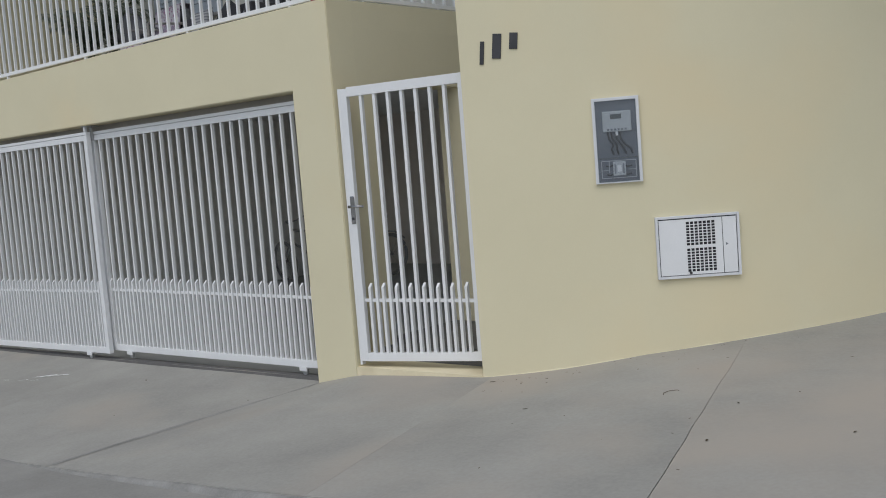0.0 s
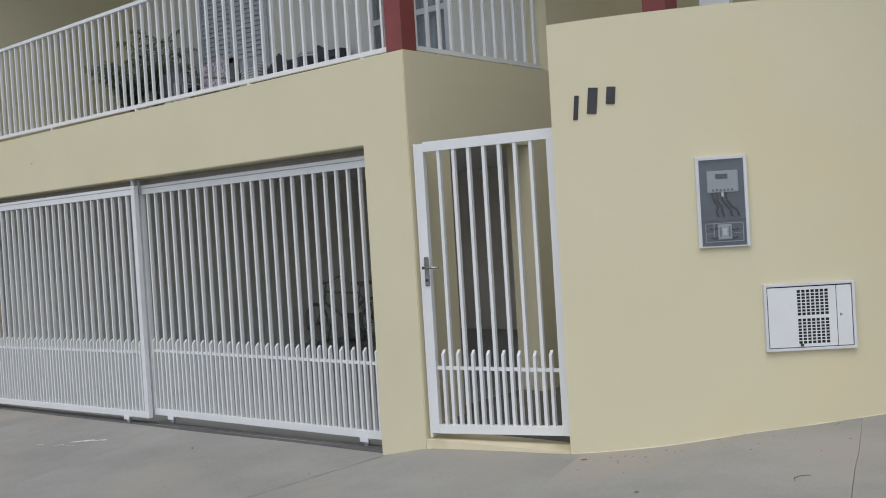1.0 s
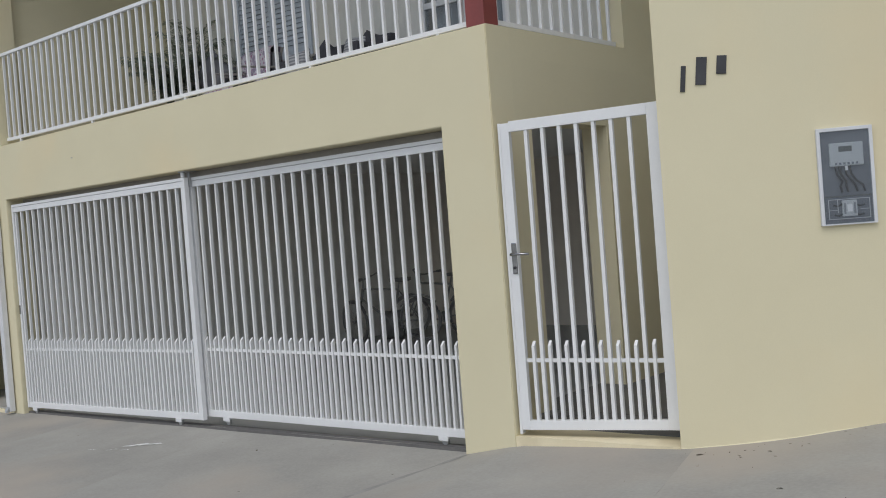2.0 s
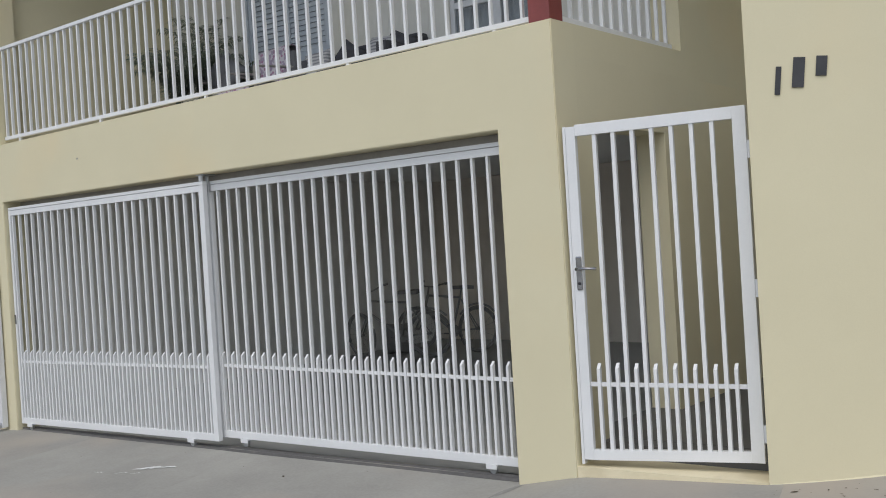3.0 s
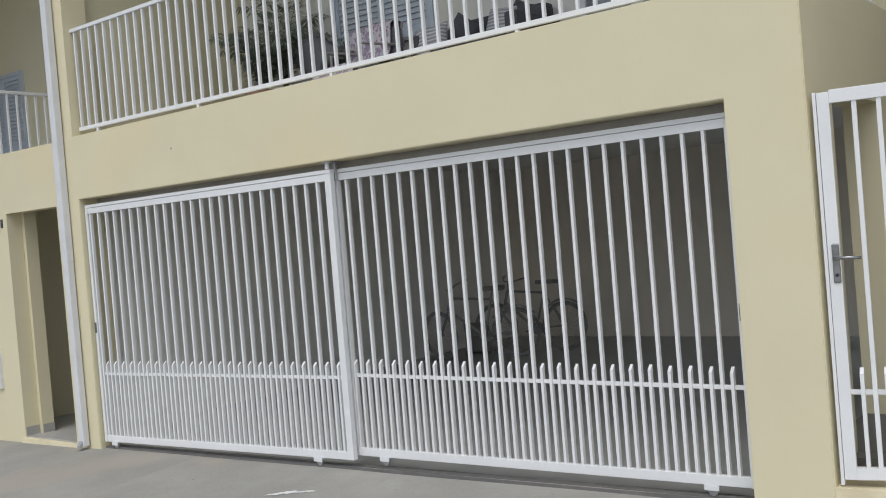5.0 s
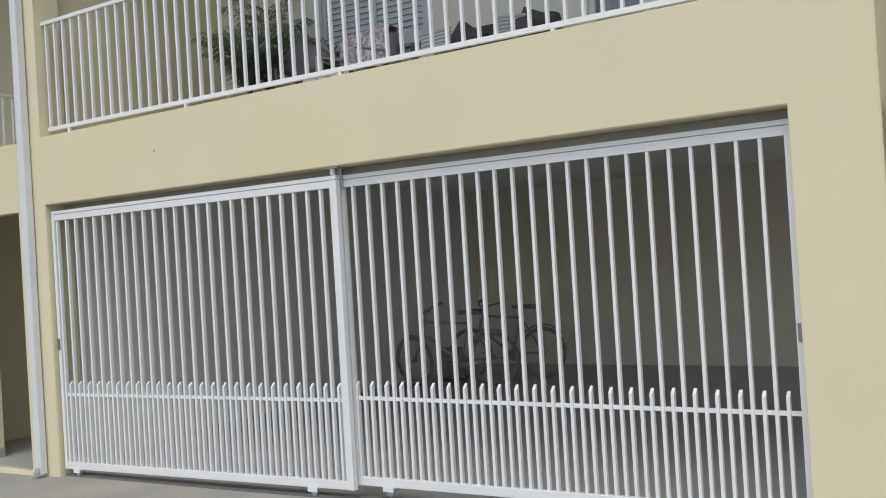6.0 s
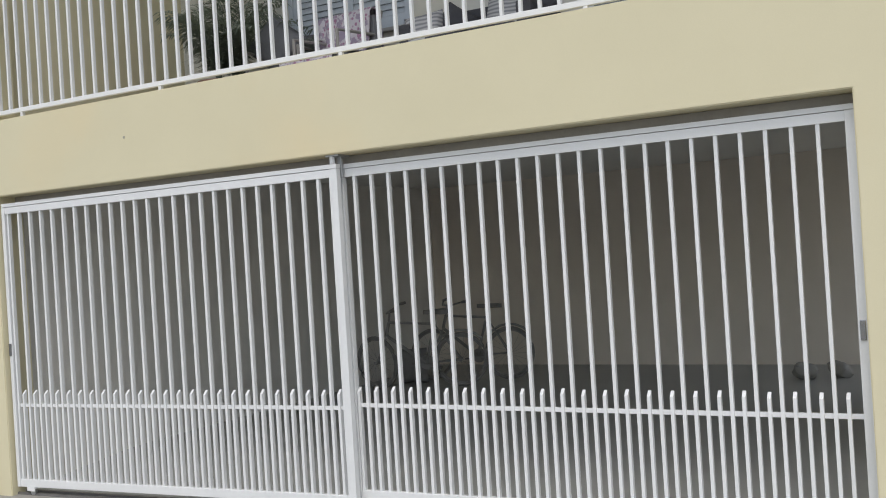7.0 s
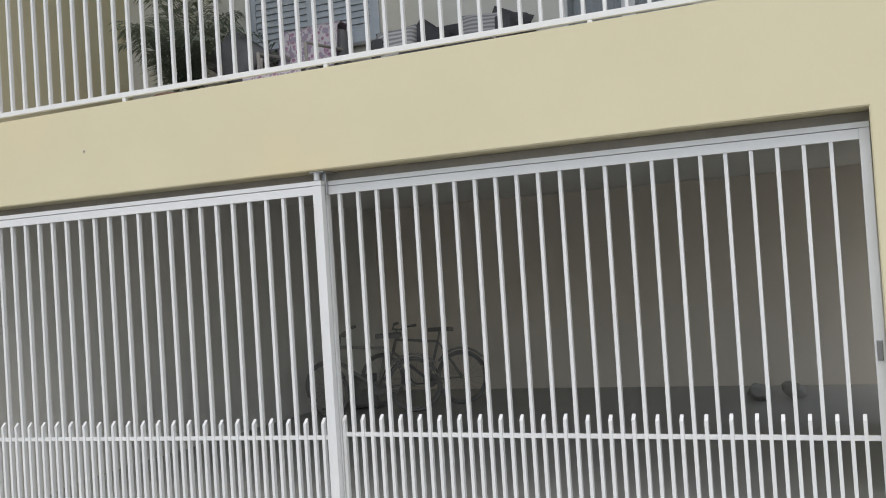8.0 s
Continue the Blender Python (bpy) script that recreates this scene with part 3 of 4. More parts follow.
# pedestrian gate: built along its own line, hinged at the curved wall
PG = pose(0.022, 0.035, 0, 0, 0, math.degrees(math.atan2(0.193, 1.075)))
pg = thing("pedestrian_gate", "white painted steel entrance gate with upright bars, closed", "gate", "", PG)
W, B, T = 1.095, 0.10, 2.147
part("jamb", boxes((0, 0.018, -0.016, 0.03, B - 0.03, T - 0.006), bevel=0.002), WHITE, pg)
part("stile", boxes((0.021, 0.082, -0.022, 0.02, B, T - 0.01), bevel=0.003), WHITE, pg)
RISE = 0.033
part("stile", boxes((W - 0.075, W, -0.022, 0.02, B + RISE, T), bevel=0.003), WHITE, pg)
part("top_rail", boxes((0.082, W - 0.075, -0.021, 0.019, T - 0.07, T), bevel=0.003), WHITE, pg)
part("bottom_rail", prism([(0.082, B), (W - 0.075, B + RISE), (W - 0.075, B + RISE + 0.062), (0.082, B + 0.062)], "y", -0.021, 0.019), WHITE, pg)
part("middle_rail", boxes((0.082, W - 0.075, 0.0, 0.014, 0.548, 0.574)), WHITE, pg)
bar = mesh("bar", boxes((-0.0115, 0.0115, -0.015, 0.015, B + 0.06, T - 0.065)), WHITE)
spike = mesh("short_bar", prism([(-0.016, B + 0.06), (0.016, B + 0.06), (0.016, 0.69), (-0.016, 0.66)], "x", -0.01, 0.01), WHITE)
for i in range(8):
    step = (W - 0.157) / 8
    part("short_bar", spike, None, pg, at=(0.082 + (i + 0.5) * step, -0.003, random.uniform(-0.003, 0.003)))
    if i:
        part("bar", bar, None, pg, at=(0.082 + i * step, 0, 0))
for z in (0.3, 1.12, 1.9):
    part("hinge", tube(bmesh.new(), [(W + 0.012, -0.02, z - 0.05), (W + 0.012, -0.02, z + 0.05)], 0.011, 10), WHITE_DULL, pg)
plate = part("lock_plate", boxes((0.042, 0.078, -0.032, -0.022, 1.14, 1.345), bevel=0.006), CHROME, pg, "brushed chrome lock plate")
part("lever", tube(tube(bmesh.new(), [(0.06, -0.03, 1.27), (0.06, -0.075, 1.27)], 0.011, 10), [(0.055, -0.075, 1.27), (0.12, -0.078, 1.272), (0.185, -0.07, 1.268)], 0.009, 10), CHROME, plate, smooth=True)
# solid disc in near-black, the hole's shade being its colour
kh = bmesh.new()
bmesh.ops.create_cone(kh, cap_ends=True, segments=14, radius1=0.009, radius2=0.009, depth=0.012, matrix=pose(0.06, -0.034, 1.18, 90))
part("keyhole", kh, DARK, plate)


# ---- things on the curved wall ----
def on_wall(s, z):
    x, y, h = round_wall(s)
    return pose(x, y, z, 0, 0, math.degrees(h))


def wall_s(x):
    lo, hi = 0.0, 4.4
    for _ in range(40):
        mid = (lo + hi) / 2
        lo, hi = (mid, hi) if round_wall(mid)[0] < x else (lo, mid)
    return lo


MB = on_wall(wall_s(2.11), 1.595) @ pose(0, 0.006, 0)
mb = thing("meter_box", "white framed electricity meter box with clear cover", "meter box", "", MB)
hw, hh, f = 0.148, 0.272, 0.02
part("frame", boxes((-hw, -hw + f, -0.03, 0.03, -hh, hh), (hw - f, hw, -0.03, 0.03, -hh, hh), (-hw + f, hw - f, -0.03, 0.03, hh - f, hh), (-hw + f, hw - f, -0.03, 0.03, -hh, -hh + 0.008), bevel=0.002), WHITE_DULL, mb)
part("back_plate", boxes((-hw + f, hw - f, -0.012, 0.0, -hh + 0.008, hh - f)), GREYBOX, mb, "grey plastic inside of the box")
cv = part("cover", boxes((-hw + f, hw - f, -0.036, -0.033, -hh + 0.01, hh - f)), COVER, mb, "clear grey plastic cover")
me = part("meter", boxes((-0.085, 0.095, -0.03, -0.012, 0.055, 0.185), bevel=0.006), METER, mb, "pale plastic electricity meter")
part("display", boxes((-0.035, 0.035, -0.0315, -0.0295, 0.135, 0.165)), LCD, me)
for i in range(6):
    part("terminal", boxes((-0.058 + i * 0.022, -0.046 + i * 0.022, -0.0315, -0.029, 0.063, 0.075)), GREYBOX, me)
part("seal", tube(bmesh.new(), [(0.0, -0.028, 0.055), (0.002, -0.028, 0.03)], 0.008, 8), WHITE, me)
for dx in (-0.035, -0.015, 0.015, 0.04):
    part("cable", tube(bmesh.new(), [(dx - 0.02, -0.02, 0.055), (dx - 0.014, -0.024, 0.01), (dx + 0.012, -0.024, -0.03), (dx * 1.6 + 0.02, -0.024, -0.055), (dx * 1.6 + 0.03, -0.02, -0.09)], 0.006, 8), RUBBER, mb, smooth=True)
part("ledge", boxes((-0.125, 0.125, -0.032, -0.012, -0.118, -0.108)), COVER, mb)
part("breaker", boxes((-0.035, 0.045, -0.032, -0.012, -0.225, -0.135), bevel=0.005), METER, mb, "small pale circuit breaker")
part("switch", boxes((-0.008, 0.018, -0.034, -0.032, -0.2, -0.16)), WHITE_DULL, mb)
part("lower_compartment", boxes((-0.12, 0.12, -0.016, -0.012, -0.24, -0.12)), GREYBOX, mb)
part("inner_cover", boxes((-0.108, 0.112, -0.0335, -0.03, -0.131, -0.127), (-0.108, -0.104, -0.0335, -0.03, -0.236, -0.131), (0.108, 0.112, -0.0335, -0.03, -0.236, -0.131), (-0.06, -0.056, -0.0335, -0.03, -0.205, -0.131), (-0.108, 0.112, -0.0335, -0.03, -0.24, -0.236), (-0.104, -0.06, -0.0335, -0.03, -0.19, -0.187), (0.06, 0.108, -0.0335, -0.03, -0.19, -0.187)), EDGE, mb, "pale edges of a clear inner cover")
for x in (-0.026, 0.026):
    part("slot", boxes((x, x + 0.01, -0.0335, -0.0315, -0.212, -0.15)), GREYBOX, mb)
for x, z in ((-0.08, -0.16), (0.085, -0.165), (-0.075, -0.215), (0.08, -0.215)):
    part("wire", tube(bmesh.new(), [(x, -0.022, z), (x * 0.7, -0.026, z - 0.006), (x * 0.4, -0.022, z + 0.004)], 0.005, 6), RUBBER, mb)

VB = on_wall(wall_s(2.5), 0.885)
vb = thing("water_meter_box", "white metal water meter box with slotted door", "meter box", "", VB)
hw, hh = 0.263, 0.2
part("frame", boxes((-hw, -hw + 0.016, -0.025, 0.04, -hh, hh), (hw - 0.016, hw, -0.025, 0.04, -hh, hh), (-hw + 0.016, hw - 0.016, -0.025, 0.04, hh - 0.016, hh), (-hw + 0.016, hw - 0.016, -0.025, 0.04, -hh, -hh + 0.016), bevel=0.002), WHITE_DULL, vb)
# no real hollow: a near-black plate paints the shade behind the slots
part("recess", boxes((-hw + 0.016, hw - 0.016, 0.0, 0.012, -hh + 0.016, hh - 0.016)), DARK, vb, "shallow plate painted dark for the shaded inside of the box")
door = bmesh.new()
x0, x1, z0, z1 = -hw + 0.021, hw - 0.11, -hh + 0.021, hh - 0.023
gx0, gx1 = -0.078, 0.115
for row in ((x0, gx0, z0, z1), (gx1, x1, z0, z1), (gx0, gx1, z1 - 0.018, z1), (gx0, gx1, z0, z0 + 0.018), (gx0, gx1, -0.012, 0.008)):
    box(door, row[0], row[1], -0.02, -0.015, row[2], row[3])
dr = part("door", door, WHITE, vb, "white slotted metal door")
for a, b in ((z0 + 0.018, -0.012), (0.008, z1 - 0.018)):
    up = mesh("slat", boxes((0, 0.0065, -0.0195, -0.0155, a, b)), WHITE)
    flat = mesh("slat", boxes((gx0, gx1, -0.019, -0.016, -0.0024, 0.0024)), WHITE)
    for i in range(8):
        part("slat", up, None, dr, at=(gx0 + i * (gx1 - gx0 - 0.0065) / 7, 0, 0))
    for i in range(1, 8):
        part("slat", flat, None, dr, at=(0, 0, a + (b - a) * i / 8))
part("side_panel", boxes((hw - 0.106, hw - 0.021, -0.02, -0.015, z0, z1), bevel=0.001), WHITE, vb)
kn = bmesh.new()
bmesh.ops.create_cone(kn, cap_ends=True, segments=12, radius1=0.009, radius2=0.009, depth=0.012, matrix=pose(gx0 + 0.022, -0.024, z0 + 0.012, 90))
part("knob", kn, BLACK, dr)
part("arrow", prism([(hw - 0.09, -0.006), (hw - 0.075, 0.003), (hw - 0.09, 0.014)], "y", -0.0225, -0.0195), GREYBOX, vb)

sign = thing("wall_sign", "slanting row of three dark plain bars on the wall", "sign")
for s, z, w, h in ((0.165, 2.235, 0.028, 0.15), (0.27, 2.268, 0.06, 0.16), (0.385, 2.29, 0.055, 0.105)):
    part("mark", boxes((-w / 2, w / 2, -0.008, 0.0, -h / 2, h / 2), bevel=0.002), BLACK, sign, at=on_wall(s, z) @ pose(0, 0, 0, 0, 6, 0))
nsign = thing("wall_sign", "small row of dark plain bars on the neighbouring wall", "sign")
for x, z, w, h in ((-8.51, 2.0, 0.025, 0.12), (-8.43, 2.02, 0.05, 0.12), (-8.35, 2.05, 0.04, 0.09)):
    part("mark", boxes((x - w / 2, x + w / 2, -0.008, 0.001, z - h / 2, z + h / 2)), BLACK, nsign)

copy_thing(vb, pose(-8.87, -0.012, 0.5))
copy_thing(mb, pose(-9.35, -0.02, 1.12))

# porch behind the curved wall
setting("wall_porch_back", boxes((0.0, 6.5, 4.0, 4.15, 2.5, 5.6)), CREAM, "cream painted wall at the back of the porch", "wall")
pc = thing("porch_column", "dark red painted square column behind the wall", "column")
part("shaft", boxes((1.28, 1.46, 1.12, 1.30, 2.3, 5.6), bevel=0.004), RED, pc)
part("foot", boxes((1.275, 1.465, 1.115, 1.305, -0.2, 2.3)), CREAM, pc)
pp = thing("porch_panel", "white painted narrow panel behind the wall", "panel")
part("board", boxes((1.58, 1.80, 1.40, 1.46, -0.2, 4.2), bevel=0.004), WHITE, pp)

# ---- downpipe ----
dp = thing("downpipe", "white painted square steel rainwater downpipe on the front wall", "downpipe")
X0, X1, Y0, Y1 = -7.118, -7.033, -0.078, -0.014
for name, z0, z1, grow in (("lower_pipe", -0.205, 1.72, 0.0), ("upper_pipe", 1.60, 5.7, 0.003)):
    part(name, boxes((X0 - grow, X1 + grow, Y0 - grow, Y1 + grow, z0, z1), bevel=0.006), WHITE_DULL, dp)
for z in (0.5, 2.45, 4.3):
    part("bracket", boxes((X0 + 0.02, X1 - 0.02, Y1 + 0.0035, 0.002, z - 0.012, z + 0.012)), WHITE_DULL, dp)
part("shoe", prism([(Y0 - 0.002, -0.205), (Y0 - 0.002, -0.15), (Y0 - 0.03, -0.19), (Y0 - 0.03, -0.215)], "x", X0 + 0.012, X1 - 0.012), STEEL, dp, "bent grey outlet lip at the foot")


# ---- balcony back wall: shutters and door ----
def louvre_window(x0, x1, z0, z1, y, leaves, label):
    t = thing("shuttered_window", label, "window")
    part("frame", boxes((x0, x0 + 0.05, y - 0.02, y + 0.1, z0, z1), (x1 - 0.05, x1, y - 0.02, y + 0.1, z0, z1), (x0 + 0.05, x1 - 0.05, y - 0.02, y + 0.1, z1 - 0.05, z1), (x0 + 0.05, x1 - 0.05, y - 0.02, y + 0.1, z0, z0 + 0.05)), SHUTTER, t)
    part("sill", boxes((x0 - 0.04, x1 + 0.04, y - 0.05, y + 0.08, z0 - 0.035, z0 - 0.002), bevel=0.004), TILE, t)
    # black sheet that paints in the shade seen between the slats
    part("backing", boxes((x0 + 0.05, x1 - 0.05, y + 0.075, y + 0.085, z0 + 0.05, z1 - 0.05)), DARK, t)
    w = (x1 - x0 - 0.1) / leaves
    for k in range(leaves):
        a = x0 + 0.05 + k * w
        leaf = part("shutter", boxes((a, a + 0.045, y, y + 0.035, z0 + 0.05, z1 - 0.05), (a + w - 0.045, a + w, y, y + 0.035, z0 + 0.05, z1 - 0.05), (a + 0.045, a + w - 0.045, y, y + 0.035, z0 + 0.05, z0 + 0.11), (a + 0.045, a + w - 0.045, y, y + 0.035, z1 - 0.11, z1 - 0.05)), SHUTTER, t)
        blade = mesh("slat", prism([(0.002, 0.0), (0.009, -0.003), (0.031, 0.054), (0.023, 0.057)], "x", 0.0, w - 0.09), SHUTTER)
        n = int((z1 - z0 - 0.22) / 0.058)
        for i in range(n):
            part("slat", blade, None, leaf, at=(a + 0.045, y, z0 + 0.112 + i * 0.058))
    return t


louvre_window(-5.62, -4.25, 3.56, 4.85, 2.4, 2, "blue-grey painted louvred window shutters, closed")
louvre_window(-13.0, -11.9, 3.3, 4.45, 2.36, 2, "blue-grey louvred shutters on the neighbouring upper wall")

gd = thing("glass_door", "grey framed glass balcony door with pale curtain behind", "door")
for a in (-2.64, -2.095):
    leaf = part("leaf", boxes((a, a + 0.055, 2.42, 2.47, 2.8, 4.98), (a + 0.49, a + 0.545, 2.42, 2.47, 2.8, 4.98), (a + 0.055, a + 0.49, 2.42, 2.47, 4.9, 4.98), (a + 0.055, a + 0.49, 2.42, 2.47, 2.8, 2.95), (a + 0.055, a + 0.49, 2.42, 2.47, 3.72, 3.78), bevel=0.003), WHITE_DULL, gd)
    part("pane", boxes((a + 0.055, a + 0.49, 2.44, 2.446, 2.95, 3.72)), PANE, leaf)
    part("pane", boxes((a + 0.055, a + 0.49, 2.44, 2.446, 3.78, 4.9)), PANE, leaf)
cu = thing("curtain", "pale grey hanging curtain behind the door glass", "curtain")
bm = sheet([-2.62 + i * 0.015 for i in range(70)], [0, 1], lambda x, y: 2.82 if y == 0 else 4.95)
for v in bm.verts:
    v.co.y = 2.56 + 0.028 * math.sin(v.co.x * 55) + 0.012 * math.sin(v.co.x * 131)
part("cloth", bm, CURTAIN, cu, smooth=True)

# ---- balcony furniture ----
FLOOR = SLAB_TOP - 0.03


def cushion(name, label, mat, w, h, d, m, category="cushion", group=""):
    bm = bmesh.new()
    n = 12
    for side in (1, -1):
        g = []
        for i in range(n + 1):
            row = []
            for j in range(n + 1):
                u, v = 2 * i / n - 1, 2 * j / n - 1
                puff = (max(0, 1 - u ** 4) * max(0, 1 - v ** 4)) ** 0.5
                pinch = 1 - 0.07 * (1 - abs(u * v))
                row.append(bm.verts.new((u * w / 2 * pinch, side * d / 2 * puff + 0.012 * noise.noise((u * 2, v * 2, side)), v * h / 2 * pinch)))
            g.append(row)
        for i in range(n):
            for j in range(n):
                q = (g[i][j], g[i + 1][j], g[i + 1][j + 1], g[i][j + 1])
                bm.faces.new(q if side == -1 else q[::-1])
    bmesh.ops.remove_doubles(bm, verts=bm.verts[:], dist=0.004)
    ob = part(name, bm, mat, None, "", True)
    ob.matrix_basis = m
    return tagged(ob, label, category, group)


sofa = thing("sofa", "low dark grey fabric sofa against the balcony wall", "sofa", "", pose(-3.35, 2.02, FLOOR))
part("base", boxes((-0.52, 0.52, -0.4, 0.3, 0.1, 0.32), bevel=0.03), SOFA, sofa)
part("backrest", boxes((-0.5, 0.5, 0.16, 0.32, 0.32, 0.75), bevel=0.05), SOFA, sofa)
part("armrest", boxes((-0.62, -0.5, -0.4, 0.32, 0.1, 0.58), bevel=0.04), SOFA, sofa)
part("armrest", boxes((0.42, 0.56, -0.4, 0.32, 0.1, 0.6), bevel=0.04), SOFA, sofa)
part("seat_cushion", boxes((-0.49, -0.02, -0.4, 0.13, 0.325, 0.45), bevel=0.04), SOFA, sofa)
part("seat_cushion", boxes((-0.01, 0.41, -0.4, 0.13, 0.325, 0.45), bevel=0.04), SOFA, sofa)
for x in (-0.55, 0.5):
    for y in (-0.35, 0.27):
        part("leg", boxes((x - 0.02, x + 0.02, y - 0.02, y + 0.02, 0, 0.1)), WOOD, sofa)
cushion("cushion", "pale striped cushion leaning on the sofa", STRIPES, 0.40, 0.38, 0.16, pose(-3.16, 1.98, FLOOR + 0.56, -18, 4, -4), group="sofa cushions")
cushion("cushion", "pale striped cushion slumped at the sofa arm", STRIPES, 0.34, 0.34, 0.14, pose(-3.76, 1.7, FLOOR + 0.49, -12, -6, 8), group="sofa cushions")
cushion("cushion", "pointed dark grey cushion standing on the sofa", SOFA, 0.32, 0.34, 0.14, pose(-3.66, 2.02, FLOOR + 0.58, -14, 34, 6), group="sofa cushions")
cushion("cushion", "dark grey cushion standing in the sofa corner", SOFA, 0.36, 0.36, 0.14, pose(-2.97, 2.0, FLOOR + 0.56, -14, 22, -6), group="sofa cushions")


def armchair(x, y, rz, mat, label):
    t = thing("armchair", label, "chair", "", pose(x, y, FLOOR, 0, 0, rz))
    part("seat", boxes((-0.27, 0.27, -0.28, 0.24, 0.3, 0.43), bevel=0.04), mat, t)
    part("backrest", boxes((-0.27, 0.27, 0.17, 0.28, 0.43, 0.8), bevel=0.04), mat, t)
    for sx in (-0.25, 0.25):
        part("armrest", tube(bmesh.new(), [(sx, -0.28, 0.02), (sx, -0.28, 0.6), (sx, 0.22, 0.62), (sx, 0.3, 0.84)], 0.016, 8), STEEL_SHADE, t)
        part("leg", tube(bmesh.new(), [(sx, 0.25, 0.0), (sx, 0.24, 0.5)], 0.016, 8), STEEL_SHADE, t)
    return t


armchair(-5.35, 1.95, 12, GREYCLOTH, "grey padded armchair with dull metal frame")
cushion("cushion", "dark grey cushion standing on its corner", GREYCLOTH, 0.44, 0.44, 0.16, pose(-5.38, 1.85, FLOOR + 0.68, -12, 40, 8))
armchair(-4.66, 1.78, -8, GREYCLOTH, "metal framed chair under a flowered cloth")
bm = bmesh.new()
prof = [(-0.335, 0.08), (-0.345, 0.3), (-0.325, 0.44), (-0.1, 0.47), (0.1, 0.49), (0.14, 0.6), (0.16, 0.84), (0.2, 0.875), (0.31, 0.87), (0.34, 0.7), (0.35, 0.45)]
cols = 26
grid = []
for i in range(cols + 1):
    u = i / cols
    x = -0.33 + 0.62 * u
    row = []
    for k, (y, z) in enumerate(prof):
        w = 0.016 * math.sin(u * 26 + k * 0.4) + 0.012 * noise.noise((u * 5, k * 0.5, 3))
        row.append(bm.verts.new((x + 0.02 * noise.noise((u * 2, k * 0.6, 9)), y - abs(w) * 1.1, z + 0.012 + (0.02 * math.sin(u * 9) if k in (0, 10) else 0) - 0.05 * max(0, u - 0.8))))
    grid.append(row)
for i in range(cols):
    for k in range(len(prof) - 1):
        bm.faces.new((grid[i][k], grid[i + 1][k], grid[i + 1][k + 1], grid[i][k + 1]))
bl = part("blanket", bm, BLANKET, None, "", True, at=pose(-4.70, 1.77, FLOOR - 0.02, 0, 0, -8))
tagged(bl, "pale pink flowered cloth draped over a chair", "blanket")
so = bl.modifiers.new("thickness", "SOLIDIFY")
so.thickness = 0.006


# ---- palm in a pot ----
def palm(x, y, z, rng, fronds, reach, rise, label, pot_h=0.34):
    t = thing("potted_palm", label, "plant", "", pose(x, y, z))
    bm = bmesh.new()
    rings = []
    for r, h in ((0.12, 0.0), (0.17, pot_h - 0.05), (0.19, pot_h - 0.05), (0.19, pot_h), (0.165, pot_h), (0.155, pot_h - 0.06), (0.0, pot_h - 0.06)):
        rings.append([bm.verts.new((max(r, 0.001) * math.cos(k * math.tau / 20), max(r, 0.001) * math.sin(k * math.tau / 20), h)) for k in range(20)])
    bm.faces.new(rings[0][::-1])
    for p, q in zip(rings, rings[1:]):
        for k in range(20):
            bm.faces.new((p[k], p[(k + 1) % 20], q[(k + 1) % 20], q[k]))
    part("pot", bm, POT, t)
    for f in range(fronds):
        bm = bmesh.new()
        az = f * 2.4 + rng.uniform(-0.3, 0.3)
        tall, far = rise * rng.uniform(0.6, 1.1), reach * rng.uniform(0.65, 1.1)
        pts = []
        for k in range(15):
            u = k / 14
            rad = far * (0.12 * u + 0.88 * u ** 1.7)
            pts.append(Vector((rad * math.cos(az), rad * math.sin(az), pot_h - 0.06 + tall * (1.55 * u - 0.72 * u ** 2.4))))
        tube(bm, pts, 0.007, 5, r_end=0.002)
        for k in range(3, 15):
            d = (pts[k] - pts[k - 1]).normalized()
            out = d.cross(Vector((0, 0, 1))).normalized()
            for sgn in (1, -1):
                for half in (0.0, 0.5):
                    base = pts[k - 1].lerp(pts[k], half)
                    ln = 0.28 * (1 - abs(k / 14 - 0.45) * 1.1) * rng.uniform(0.8, 1.15)
                    way = (out * sgn * 0.85 + d * 0.55 + Vector((0, 0, rng.uniform(-0.35, 0.05)))).normalized()
                    wide = way.cross(Vector((0, 0, 1))).normalized() * 0.010
                    tip = base + way * ln - Vector((0, 0, ln * 0.3))
                    mid = base + way * ln * 0.5
                    vs = [bm.verts.new(p) for p in (base, mid - wide, tip, mid + wide)]
                    bm.faces.new(vs)
        part("frond", bm, LEAF, t)
    return t


rng = random.Random(4)
palm(-5.72, 1.45, FLOOR, rng, 27, 0.62, 0.85, "dull green potted palm with arching fronds on the balcony")
palm(-5.95, 1.95, FLOOR, rng, 20, 0.52, 1.35, "tall dull green potted palm beside the balcony wall")
palm(-5.15, 2.2, FLOOR, rng, 9, 0.4, 0.75, "small green potted palm behind the chairs", 0.25)


